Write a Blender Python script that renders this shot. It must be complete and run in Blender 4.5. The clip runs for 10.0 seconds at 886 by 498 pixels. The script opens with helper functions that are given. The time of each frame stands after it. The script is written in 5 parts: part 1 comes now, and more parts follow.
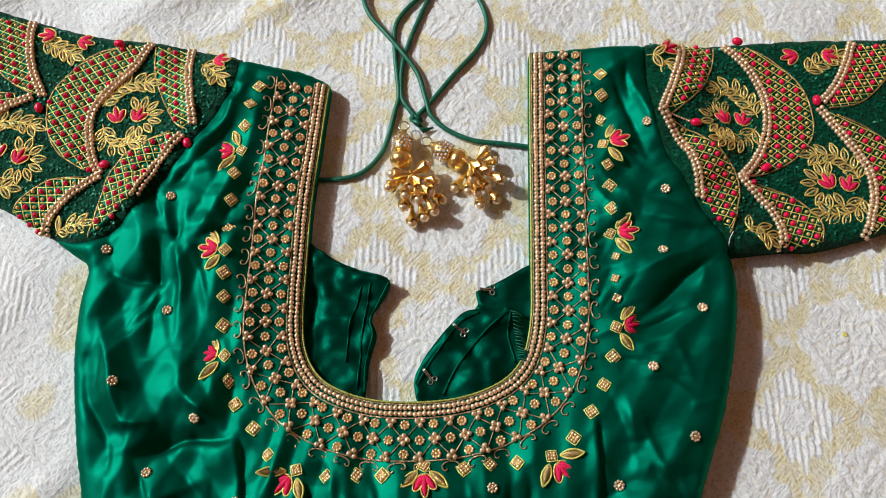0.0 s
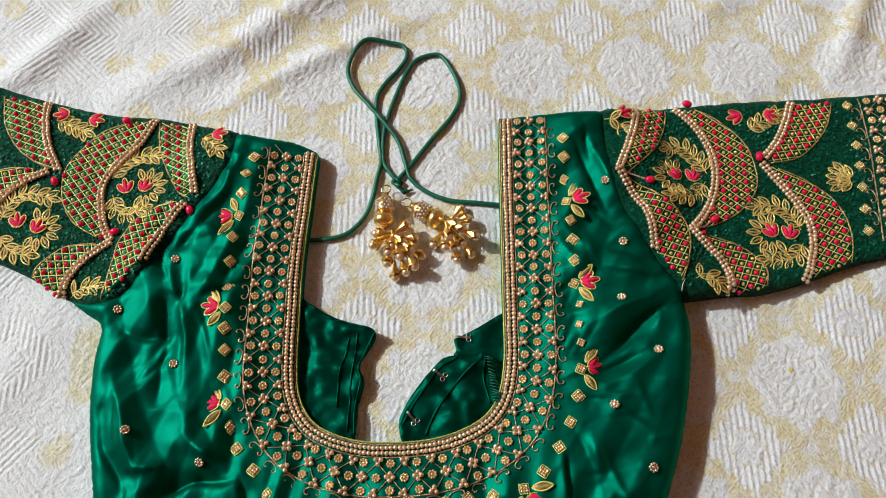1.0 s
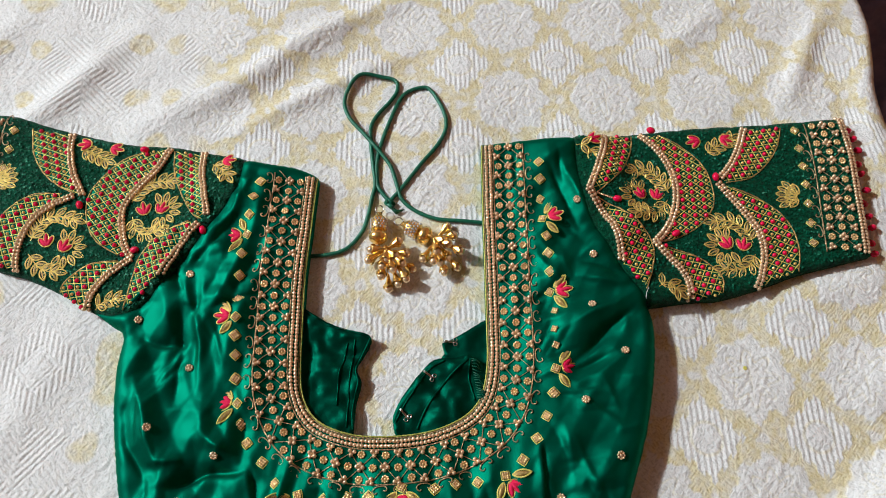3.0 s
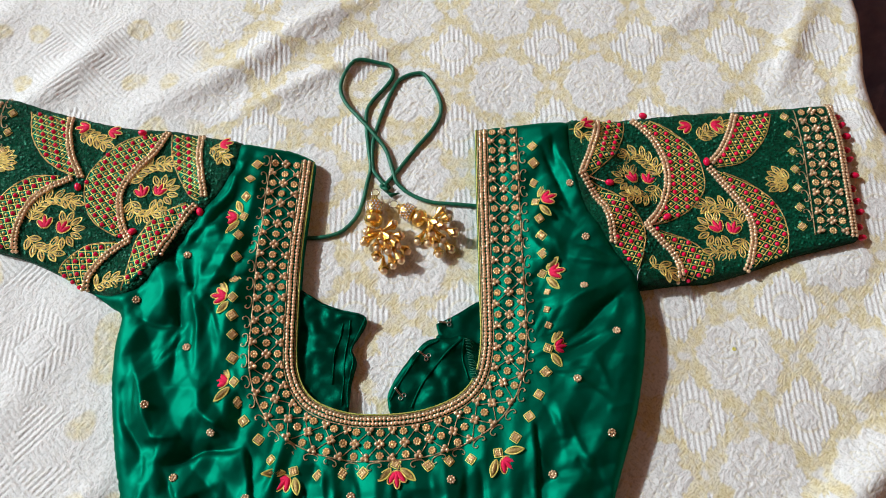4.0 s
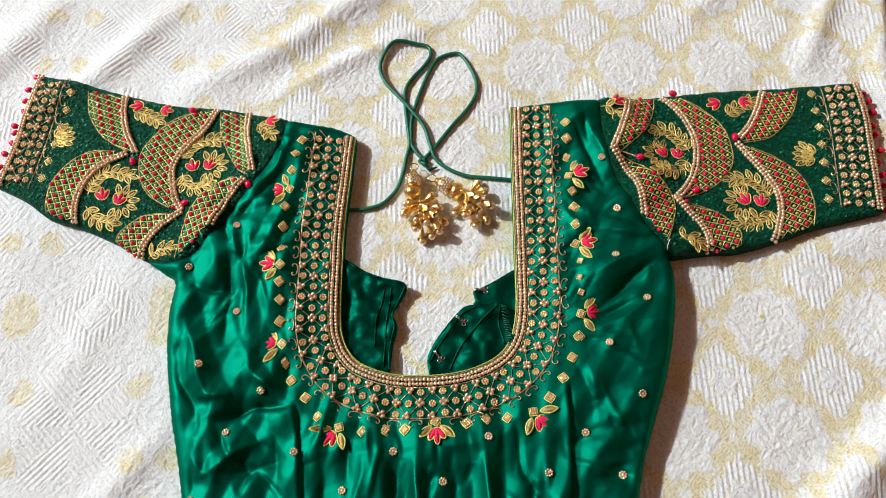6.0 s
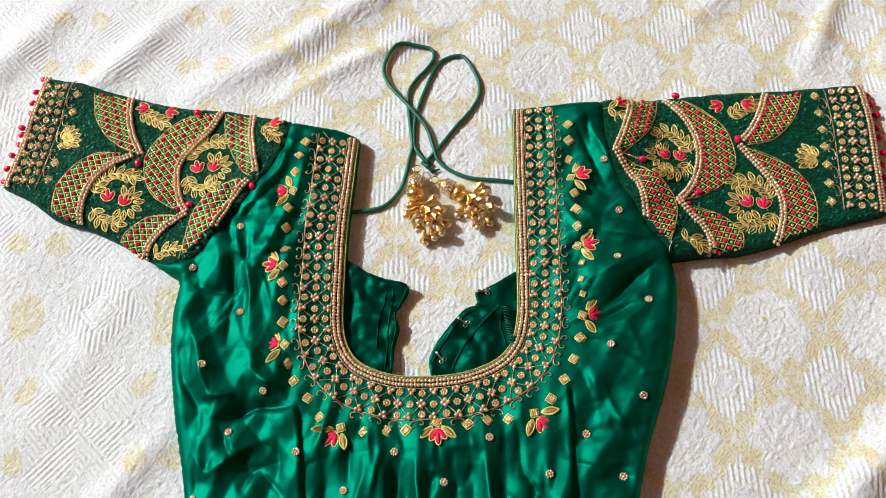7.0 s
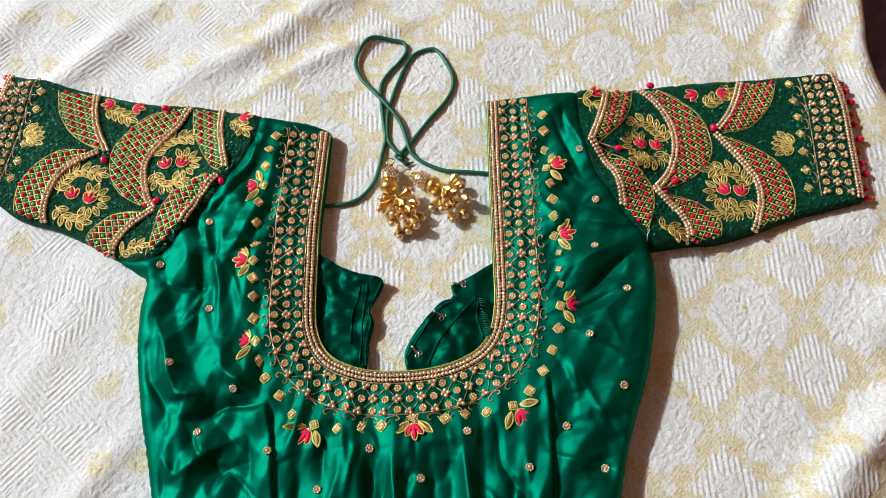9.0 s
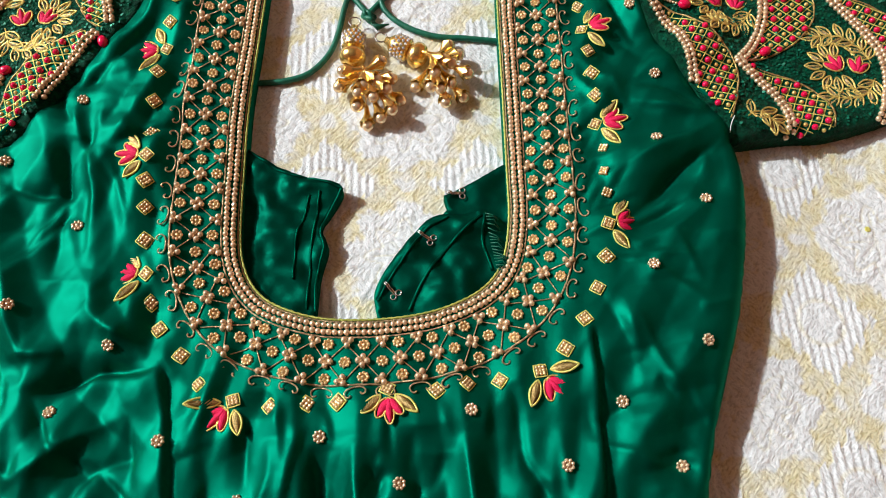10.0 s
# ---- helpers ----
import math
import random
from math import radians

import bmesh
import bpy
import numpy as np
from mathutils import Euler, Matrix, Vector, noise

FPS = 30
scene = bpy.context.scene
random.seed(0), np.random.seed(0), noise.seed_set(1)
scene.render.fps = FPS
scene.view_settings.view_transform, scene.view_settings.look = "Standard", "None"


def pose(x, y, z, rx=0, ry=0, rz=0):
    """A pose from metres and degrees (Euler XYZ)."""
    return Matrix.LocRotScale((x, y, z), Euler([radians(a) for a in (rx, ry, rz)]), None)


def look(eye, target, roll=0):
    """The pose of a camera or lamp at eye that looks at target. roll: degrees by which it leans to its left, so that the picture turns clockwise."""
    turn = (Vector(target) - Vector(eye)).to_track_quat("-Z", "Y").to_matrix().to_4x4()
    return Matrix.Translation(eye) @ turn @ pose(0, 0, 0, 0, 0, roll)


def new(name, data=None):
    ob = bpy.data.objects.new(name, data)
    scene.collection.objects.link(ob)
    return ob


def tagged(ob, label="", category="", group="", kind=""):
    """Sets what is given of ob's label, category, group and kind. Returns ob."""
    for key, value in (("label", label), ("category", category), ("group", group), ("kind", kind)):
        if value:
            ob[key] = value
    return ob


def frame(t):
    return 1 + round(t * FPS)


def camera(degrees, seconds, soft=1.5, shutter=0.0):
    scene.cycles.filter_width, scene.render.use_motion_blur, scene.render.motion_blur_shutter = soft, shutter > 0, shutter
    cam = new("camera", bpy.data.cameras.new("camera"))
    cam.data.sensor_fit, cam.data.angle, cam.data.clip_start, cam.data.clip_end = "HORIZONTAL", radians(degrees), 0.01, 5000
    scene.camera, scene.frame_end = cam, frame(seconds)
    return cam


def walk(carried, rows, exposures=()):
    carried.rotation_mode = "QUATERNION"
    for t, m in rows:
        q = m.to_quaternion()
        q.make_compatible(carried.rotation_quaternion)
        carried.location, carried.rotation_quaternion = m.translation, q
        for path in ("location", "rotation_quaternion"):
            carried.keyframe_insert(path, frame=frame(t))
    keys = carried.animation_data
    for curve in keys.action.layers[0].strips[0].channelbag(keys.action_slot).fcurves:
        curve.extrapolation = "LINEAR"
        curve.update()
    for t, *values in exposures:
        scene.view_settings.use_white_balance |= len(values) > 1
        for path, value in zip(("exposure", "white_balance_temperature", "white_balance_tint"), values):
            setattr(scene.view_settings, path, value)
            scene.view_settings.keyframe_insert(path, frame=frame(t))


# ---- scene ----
cam = camera(59.6, 10.0, 1.0)
PATH = [
    (0, (0.011, -0.011, 0.511), (0.005, 0.614, -1.389), -0.3),
    (0.5, (0.018, -0.01, 0.533), (0.005, 0.657, -1.353), -1.7),
    (1, (0.027, -0.013, 0.568), (0.021, 0.686, -1.305), -1.7),
    (1.5, (0.03, -0.026, 0.605), (0.024, 0.708, -1.255), -2.1),
    (2, (0.032, -0.034, 0.618), (0.024, 0.717, -1.235), -2.3),
    (2.5, (0.032, -0.038, 0.622), (0.034, 0.714, -1.231), -1.7),
    (3.8, (0.033, -0.054, 0.631), (0.05, 0.699, -1.222), -0.5),
    (4, (0.033, -0.058, 0.63), (0.053, 0.687, -1.226), -0.2),
    (4.5, (0.036, -0.074, 0.633), (0.059, 0.665, -1.226), -0.0),
    (5, (0.032, -0.08, 0.636), (0.056, 0.653, -1.225), -0.0),
    (5.5, (0.021, -0.086, 0.643), (0.022, 0.649, -1.217), -1.7),
    (5.7, (0.018, -0.089, 0.646), (0.002, 0.648, -1.213), -2.8),
    (7, (0.024, -0.092, 0.651), (-0.033, 0.653, -1.205), -5.4),
    (7.5, (0.026, -0.094, 0.651), (-0.032, 0.65, -1.205), -5.5),
    (8, (0.028, -0.102, 0.654), (-0.021, 0.65, -1.199), -5.1),
    (8.5, (0.028, -0.107, 0.656), (-0.009, 0.655, -1.193), -4.7),
    (9, (0.03, -0.108, 0.629), (0.019, 0.68, -1.209), -3.0),
    (9.1, (0.026, -0.105, 0.606), (0.033, 0.681, -1.233), -1.9),
    (9.5, (0.029, -0.07, 0.474), (0.073, 0.683, -1.379), 0.9),
    (10, (0.017, -0.068, 0.412), (0.077, 0.662, -1.449), 2.4),
]
walk(cam, [(t, look(eye, target, roll)) for t, eye, target, roll in PATH],
     [(0.0, -0.3), (1.0, -0.36), (1.5, -0.42), (2.5, -0.39), (4.5, -0.23), (5.5, -0.11), (7.5, -0.08), (8.0, -0.15), (8.5, -0.2), (9.0, -0.17), (9.5, -0.22), (10.0, 0.02)])


# ---- light ----
world = bpy.data.worlds.new("world")
scene.world = world
world.use_nodes = True
wn = world.node_tree.nodes
sky = wn.new("ShaderNodeTexSky")
sky.sky_type, sky.sun_disc = "NISHITA", False
SUN_DIR = Vector((-0.80, 0.34, 0.66)).normalized()
sky.sun_elevation = math.asin(SUN_DIR.z)
sky.sun_rotation = math.atan2(SUN_DIR.x, SUN_DIR.y)
world.node_tree.links.new(sky.outputs[0], wn["Background"].inputs[0])
wn["Background"].inputs[1].default_value = 0.04
sun = new("sun", bpy.data.lights.new("sun", "SUN"))
sun.data.energy, sun.data.angle, sun.data.color = 3.7, radians(2.5), (0.90, 0.98, 1.0)
sun.matrix_world = look(SUN_DIR * 5, (0, 0, 0))
window_light = new("window_light", bpy.data.lights.new("window_light", "AREA"))
window_light.data.shape, window_light.data.size, window_light.data.size_y = "RECTANGLE", 1.4, 1.25
window_light.data.energy, window_light.data.color = 27, (0.9, 0.96, 1.0)
window_light.matrix_world = look((-1.47, 0.8, 1.125), (0, 0.8, 1.125))


# ---- materials ----
def mat(name):
    m = bpy.data.materials.new(name)
    m.use_nodes = True
    nt = m.node_tree
    return m, nt, nt.nodes["Principled BSDF"]


def noise_tex(nt, scale, detail=4.0, rough=0.6):
    n = nt.nodes.new("ShaderNodeTexNoise")
    c = nt.nodes.new("ShaderNodeTexCoord")
    nt.links.new(c.outputs["Object"], n.inputs["Vector"])
    n.inputs["Scale"].default_value, n.inputs["Detail"].default_value = scale, detail
    n.inputs["Roughness"].default_value = rough
    return n.outputs["Fac"]


def mixed(nt, fac, a, b, lo=0.3, hi=0.7):
    r = nt.nodes.new("ShaderNodeMapRange")
    r.inputs["From Min"].default_value, r.inputs["From Max"].default_value = lo, hi
    nt.links.new(fac, r.inputs["Value"])
    m = nt.nodes.new("ShaderNodeMix")
    m.data_type = "RGBA"
    nt.links.new(r.outputs[0], m.inputs[0])
    for k, v in ((6, a), (7, b)):
        if isinstance(v, tuple):
            m.inputs[k].default_value = (*v, 1)
        else:
            nt.links.new(v, m.inputs[k])
    return m.outputs[2]


def bump(nt, height, strength, dist, normal=None):
    b = nt.nodes.new("ShaderNodeBump")
    b.inputs["Strength"].default_value, b.inputs["Distance"].default_value = strength, dist
    nt.links.new(height, b.inputs["Height"])
    if normal is not None:
        nt.links.new(normal, b.inputs["Normal"])
    return b.outputs["Normal"]


def plain(name, a, b, scale, rough, metal=0.0, grain=0.3, dist=0.0003, spec=0.5, coat=0.0):
    """A paint, thread or metal: two near colours mixed by noise, with fine relief."""
    m, nt, p = mat(name)
    nt.links.new(mixed(nt, noise_tex(nt, scale), a, b), p.inputs["Base Color"])
    p.inputs["Roughness"].default_value, p.inputs["Metallic"].default_value = rough, metal
    p.inputs["Specular IOR Level"].default_value = spec
    p.inputs["Coat Weight"].default_value = coat
    nt.links.new(bump(nt, noise_tex(nt, scale * 6, 2), grain, dist), p.inputs["Normal"])
    return m


def satin(name, dark, light, rough, metal, spec):
    """Woven silk satin: fine crosswise threads, small creases."""
    m, nt, p = mat(name)
    nt.links.new(mixed(nt, noise_tex(nt, 60, 5), dark, light), p.inputs["Base Color"])
    p.inputs["Roughness"].default_value, p.inputs["Metallic"].default_value = rough, metal
    p.inputs["Specular IOR Level"].default_value = spec
    p.inputs["Specular Tint"].default_value = (0.1, 1.0, 0.68, 1)
    w = nt.nodes.new("ShaderNodeTexWave")
    c = nt.nodes.new("ShaderNodeTexCoord")
    nt.links.new(c.outputs["Object"], w.inputs["Vector"])
    w.bands_direction = "DIAGONAL"
    w.inputs["Scale"].default_value, w.inputs["Distortion"].default_value = 900, 2.0
    n = bump(nt, w.outputs["Fac"], 0.15, 0.0001)
    n = bump(nt, noise_tex(nt, 110, 3, 0.5), 0.2, 0.0010, n)
    nt.links.new(n, p.inputs["Normal"])
    return m


SATIN = satin("green satin", (0.0, 0.105, 0.062), (0.0, 0.128, 0.076), 0.54, 0.86, 0.1)
# The back panels' satin, darkened in colour for the shade inside the neckline.
SHADED_SATIN = satin("green satin with shade in its colour", (0.0, 0.05, 0.029), (0.0, 0.068, 0.04), 0.5, 0.85, 0.1)
CORD = plain("green cord", (0.0, 0.085, 0.045), (0.002, 0.15, 0.085), 300, 0.45, 0.1, 0.5)
VELVET = plain("sequinned dark green net", (0.0, 0.012, 0.006), (0.0, 0.13, 0.062), 360, 0.55, 0.25, 1.0, 0.002, 0.15)
PEARL = plain("copper gold pearl", (0.78, 0.55, 0.34), (0.94, 0.72, 0.48), 260, 0.21, 0.62, 0.05, 0.0001, 0.7, 0.5)
ZARI = plain("gold metal thread", (0.70, 0.50, 0.11), (0.92, 0.72, 0.25), 500, 0.33, 0.6, 0.8, 0.0004)
DULLZARI = plain("antique gold thread", (0.36, 0.23, 0.08), (0.66, 0.46, 0.18), 500, 0.4, 0.7, 0.8, 0.0004)
ANTIQUE = plain("brown gold twisted wire", (0.30, 0.20, 0.10), (0.62, 0.46, 0.28), 900, 0.34, 0.8, 0.8, 0.0004)
OCHRE = plain("ochre gold bead", (0.66, 0.42, 0.10), (0.85, 0.60, 0.20), 260, 0.28, 0.5, 0.05, 0.0001, 0.6, 0.3)
LIME = plain("lime gold thread", (0.62, 0.58, 0.1), (0.88, 0.80, 0.24), 500, 0.4, 0.3, 0.6, 0.0004)
GOLDBEAD = plain("yellow gold bead", (0.80, 0.54, 0.24), (0.95, 0.72, 0.40), 260, 0.25, 0.65, 0.05, 0.0001, 0.6, 0.3)
SEQUIN = plain("green sequin", (0.0, 0.05, 0.026), (0.0, 0.15, 0.08), 260, 0.45, 0.35, 0.05, 0.0003, 0.25)
PIPING = plain("dull lime thread", (0.3, 0.34, 0.05), (0.5, 0.5, 0.12), 500, 0.45, 0.3, 0.6, 0.0004)
RED = plain("crimson silk thread", (0.68, 0.006, 0.06), (0.86, 0.02, 0.11), 500, 0.6, 0.0, 0.8, 0.0004, 0.2)
REDBEAD = plain("crimson glass bead", (0.62, 0.0, 0.04), (0.8, 0.008, 0.08), 200, 0.16, 0.0, 0.05, 0.0001, 0.6, 0.4)
GOLD = plain("polished gold", (0.97, 0.58, 0.14), (1.0, 0.74, 0.28), 120, 0.25, 0.92, 0.1, 0.0002)
ROSEGOLD = plain("rose gold ball", (0.92, 0.64, 0.36), (1.0, 0.80, 0.54), 120, 0.2, 0.7, 0.05, 0.0001, 0.6, 0.3)
STONE = plain("clear rhinestone", (0.65, 0.62, 0.6), (0.9, 0.88, 0.86), 900, 0.08, 0.6, 0.2)
STEEL = plain("nickel wire", (0.6, 0.6, 0.6), (0.75, 0.75, 0.74), 300, 0.22, 1.0, 0.1)
# Unseen walls: strongly warm so that their bounce tints the shadows.
WALL = plain("warm plaster", (0.78, 0.38, 0.21), (0.84, 0.43, 0.25), 3, 0.85, 0.0, 0.2, 0.002)
# Unseen ceiling: kept dull brown so the satin mirrors little light.
CEIL = plain("dull brown ceiling", (0.30, 0.24, 0.19), (0.36, 0.29, 0.23), 3, 0.9, 0.0, 0.2, 0.002)
FLOOR = plain("brown floor", (0.12, 0.08, 0.06), (0.18, 0.12, 0.09), 8, 0.6)
MATTRESS = plain("mattress ticking", (0.08, 0.06, 0.05), (0.14, 0.11, 0.09), 40, 0.9)
PURPLE = plain("violet cotton", (0.16, 0.15, 0.3), (0.26, 0.25, 0.42), 60, 0.8, 0.0, 0.5, 0.002)
WOOD = plain("dark wood", (0.06, 0.03, 0.015), (0.12, 0.06, 0.03), 30, 0.5)

m, nt, p = mat("cream and gold jacquard")
at = nt.nodes.new("ShaderNodeAttribute")
at.attribute_name = "gold"
white = mixed(nt, noise_tex(nt, 14, 5), (0.74, 0.74, 0.745), (0.83, 0.83, 0.83))
gold = mixed(nt, noise_tex(nt, 160, 4), (0.66, 0.57, 0.34), (0.82, 0.76, 0.54))
p.inputs["Roughness"].default_value = 0.62
p.inputs["Specular IOR Level"].default_value = 0.35
p.inputs["Sheen Weight"].default_value = 0.05


def stitches(turn):
    """Short slanting stitches: noise drawn out along one direction."""
    c = nt.nodes.new("ShaderNodeTexCoord")
    mp = nt.nodes.new("ShaderNodeMapping")
    mp.inputs["Rotation"].default_value = (0, 0, turn)
    mp.vector_type = "TEXTURE"
    mp.inputs["Scale"].default_value = (1.0, 2.0, 1.0)
    n = nt.nodes.new("ShaderNodeTexNoise")
    n.inputs["Scale"].default_value, n.inputs["Detail"].default_value = 720, 1.5
    nt.links.new(c.outputs["Object"], mp.inputs["Vector"])
    nt.links.new(mp.outputs[0], n.inputs["Vector"])
    return n.outputs["Fac"]


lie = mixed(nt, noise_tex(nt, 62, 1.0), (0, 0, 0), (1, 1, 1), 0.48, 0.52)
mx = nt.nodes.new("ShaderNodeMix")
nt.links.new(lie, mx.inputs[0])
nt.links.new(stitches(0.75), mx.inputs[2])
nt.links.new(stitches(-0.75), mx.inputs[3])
# Hollows between stitches are darkened in colour too, as small shade in the gaps.
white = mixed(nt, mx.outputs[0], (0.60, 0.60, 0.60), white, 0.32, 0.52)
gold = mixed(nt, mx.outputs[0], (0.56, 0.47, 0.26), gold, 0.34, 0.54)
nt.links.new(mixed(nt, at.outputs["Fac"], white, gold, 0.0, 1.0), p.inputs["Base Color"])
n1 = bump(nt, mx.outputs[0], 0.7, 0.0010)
nt.links.new(bump(nt, noise_tex(nt, 1100, 3), 0.5, 0.0006, n1), p.inputs["Normal"])
JACQUARD = m


# ---- helpers for shapes ----
def curve(pts, step, closed=False):
    """A smooth line through the points, sampled at even steps."""
    p = np.array(pts, float)
    if closed:
        p = np.vstack([p[-1], p, p[0], p[1]])
    else:
        p = np.vstack([2 * p[0] - p[1], p, 2 * p[-1] - p[-2]])
    t = np.linspace(0, 1, 24, endpoint=False)[:, None]
    out = []
    for a, b, c, d in zip(p, p[1:], p[2:], p[3:]):
        out.append(0.5 * (2 * b + (c - a) * t + (2 * a - 5 * b + 4 * c - d) * t ** 2 + (3 * b - a - 3 * c + d) * t ** 3))
    q = np.vstack(out + [p[-2][None]])
    s = np.concatenate([[0], np.cumsum(np.linalg.norm(np.diff(q, axis=0), axis=1))])
    u = np.linspace(0, s[-1], max(2, round(s[-1] / step) + 1))
    return np.stack([np.interp(u, s, q[:, k]) for k in range(q.shape[1])], 1)


def dist_to(P, line):
    """The distance of each point from a broken line."""
    best = np.full(len(P), 9.0)
    for a, b in zip(line, line[1:]):
        ab = b - a
        t = np.clip(((P - a) @ ab) / max(ab @ ab, 1e-12), 0, 1)
        best = np.minimum(best, np.linalg.norm(P - a - t[:, None] * ab, axis=1))
    return best


def inside(P, poly):
    x, y = P[:, 0], P[:, 1]
    res = np.zeros(len(P), bool)
    for (ax, ay), (bx, by) in zip(poly, np.roll(poly, -1, 0)):
        if ay != by:
            res ^= ((ay > y) != (by > y)) & (x < (bx - ax) * (y - ay) / (by - ay) + ax)
    return res


def mesh_of(name, verts, faces, material, smooth=True):
    me = bpy.data.meshes.new(name)
    me.from_pydata([tuple(v) for v in np.asarray(verts).tolist()], [], faces)
    me.materials.append(material)
    if smooth:
        me.shade_smooth()
    return me


def part(name, me, parent, label="", m=None):
    ob = new(name, me)
    ob.parent = parent
    if m is not None:
        ob.matrix_basis = m
    if label:
        tagged(ob, label)
    return ob


def box(name, x0, y0, z0, x1, y1, z1, material, bev=0.0, parent=None):
    bm = bmesh.new()
    bmesh.ops.create_cube(bm, size=1)
    bm.transform(Matrix.Translation(((x0 + x1) / 2, (y0 + y1) / 2, (z0 + z1) / 2)) @ Matrix.Diagonal((x1 - x0, y1 - y0, z1 - z0, 1)))
    if bev:
        bmesh.ops.bevel(bm, geom=list(bm.edges), offset=bev, segments=3, affect="EDGES", profile=0.5)
    me = bpy.data.meshes.new(name)
    bm.to_mesh(me)
    bm.free()
    me.materials.append(material)
    ob = new(name, me)
    ob.parent = parent
    return ob


# ---- room ----
BED = -0.5
# Walls and ceiling are unseen, added to close the room and steer its light.
tagged(box("floor", -1.5, -2.2, BED - 0.1, 1.3, 2.6, BED, FLOOR), "brown floor beside the bed", "floor", kind="structure")
tagged(box("ceiling", -1.5, -2.2, 2.4, 1.3, 2.6, 2.5, CEIL), "unseen dull brown ceiling, added to keep reflections dark", "ceiling", kind="structure")
tagged(box("wall_north", -1.4, 2.6, BED, 1.3, 2.7, 2.4, WALL), "unseen warm wall, added to bounce warm fill", "wall", kind="structure")
tagged(box("wall_south", -1.4, -2.3, BED, 1.3, -2.2, 2.4, WALL), "unseen warm wall, added to bounce warm fill", "wall", kind="structure")
tagged(box("wall_east", 1.3, -2.3, BED, 1.4, 2.7, 2.4, WALL), "unseen warm wall, added to bounce warm fill", "wall", kind="structure")
# Unseen wall; its opening is sized to let the sun over the bed.
wall_west = tagged(new("wall_west"), "unseen warm wall, opening cut to let the sun in", "wall", kind="structure")
box("wall_piece", -1.5, -2.3, BED, -1.4, 2.7, 0.5, WALL, parent=wall_west)
box("wall_piece", -1.5, -2.3, 1.75, -1.4, 2.7, 2.4, WALL, parent=wall_west)
box("wall_piece", -1.5, -2.3, 0.5, -1.4, 0.1, 1.75, WALL, parent=wall_west)
box("wall_piece", -1.5, 1.5, 0.5, -1.4, 2.7, 1.75, WALL, parent=wall_west)

# ---- bed and cover ----
mattress = tagged(box("mattress", -1.0, -0.9, BED + 0.22, 0.452, 0.86, -0.016, MATTRESS, 0.03), "dark mattress under the cream bed cover", "mattress")
bed_frame = tagged(new("bed"), "dark wooden bed frame under the mattress", "bed")
box("platform", -1.0, -0.9, BED + 0.14, 0.455, 0.86, BED + 0.219, WOOD, 0.01, bed_frame)
for x in (-0.95, 0.4):
    for y in (-0.85, 0.8):
        box("leg", x, y, BED, x + 0.06, y + 0.06, BED + 0.139, WOOD, 0.005, bed_frame)

PX, PY = 0.093, 0.0905


def ridge(P, a, b, width, height, crisp=False):
    """A soft fold from a to b that dies away at its ends."""
    a, b = np.array(a), np.array(b)
    ab = b - a
    L = np.hypot(*ab)
    u = ((P - a) @ ab) / L ** 2
    n = ((P - a) @ np.array((-ab[1], ab[0]))) / L
    if crisp:  # a long slope on one side, a steep one on the other
        fall = np.exp(-(np.sqrt(n ** 2 + 0.0007 ** 2) - 0.0007) / (width * (0.95 + 0.5 * np.tanh(n / 0.001))))
    else:
        fall = np.exp(-(n / width) ** 2)
    return height * fall * np.clip(1.2 - np.abs(u - 0.5) * 2.4, 0, 1) ** 0.7


def wobble(P, scale, seed):
    """Smooth value noise in -1..1."""
    rng = np.random.RandomState(seed)
    g = rng.uniform(-1, 1, (64, 64))
    q = P * scale + 32
    i = np.floor(q).astype(int)
    f = q - i
    f = f * f * (3 - 2 * f)
    i %= 64
    j = (i + 1) % 64
    return (g[i[:, 0], i[:, 1]] * (1 - f[:, 0]) * (1 - f[:, 1]) + g[j[:, 0], i[:, 1]] * f[:, 0] * (1 - f[:, 1])
            + g[i[:, 0], j[:, 1]] * (1 - f[:, 0]) * f[:, 1] + g[j[:, 0], j[:, 1]] * f[:, 0] * f[:, 1])


COVER_FOLDS = [  # ends, width, height of the cover's soft folds
    ((-0.40, 0.30), (-0.24, 0.47), 0.018, 0.008), ((-0.27, 0.33), (-0.05, 0.46), 0.016, 0.008),
    ((-0.52, 0.30), (-0.36, 0.50), 0.022, 0.008), ((-0.18, 0.33), (0.02, 0.43), 0.011, 0.005),
    ((-0.14, 0.42), (0.02, 0.50), 0.012, 0.005), ((0.24, 0.41), (0.34, 0.47), 0.012, 0.003),
    ((0.27, -0.09), (0.45, 0.06), 0.018, 0.017), ((0.22, -0.12), (0.38, -0.04), 0.014, 0.009),
    ((0.37, 0.06), (0.48, 0.16), 0.018, 0.007), ((0.36, 0.34), (0.43, 0.47), 0.012, 0.006),
    ((-0.36, -0.02), (-0.28, 0.16), 0.020, 0.003), ((-0.31, -0.09), (-0.22, 0.03), 0.013, 0.004),
    ((0.30, 0.15), (0.42, 0.17), 0.016, 0.003), ((0.43, 0.25), (0.46, 0.45), 0.014, 0.005)]


def near(x):
    return x - np.round(x)


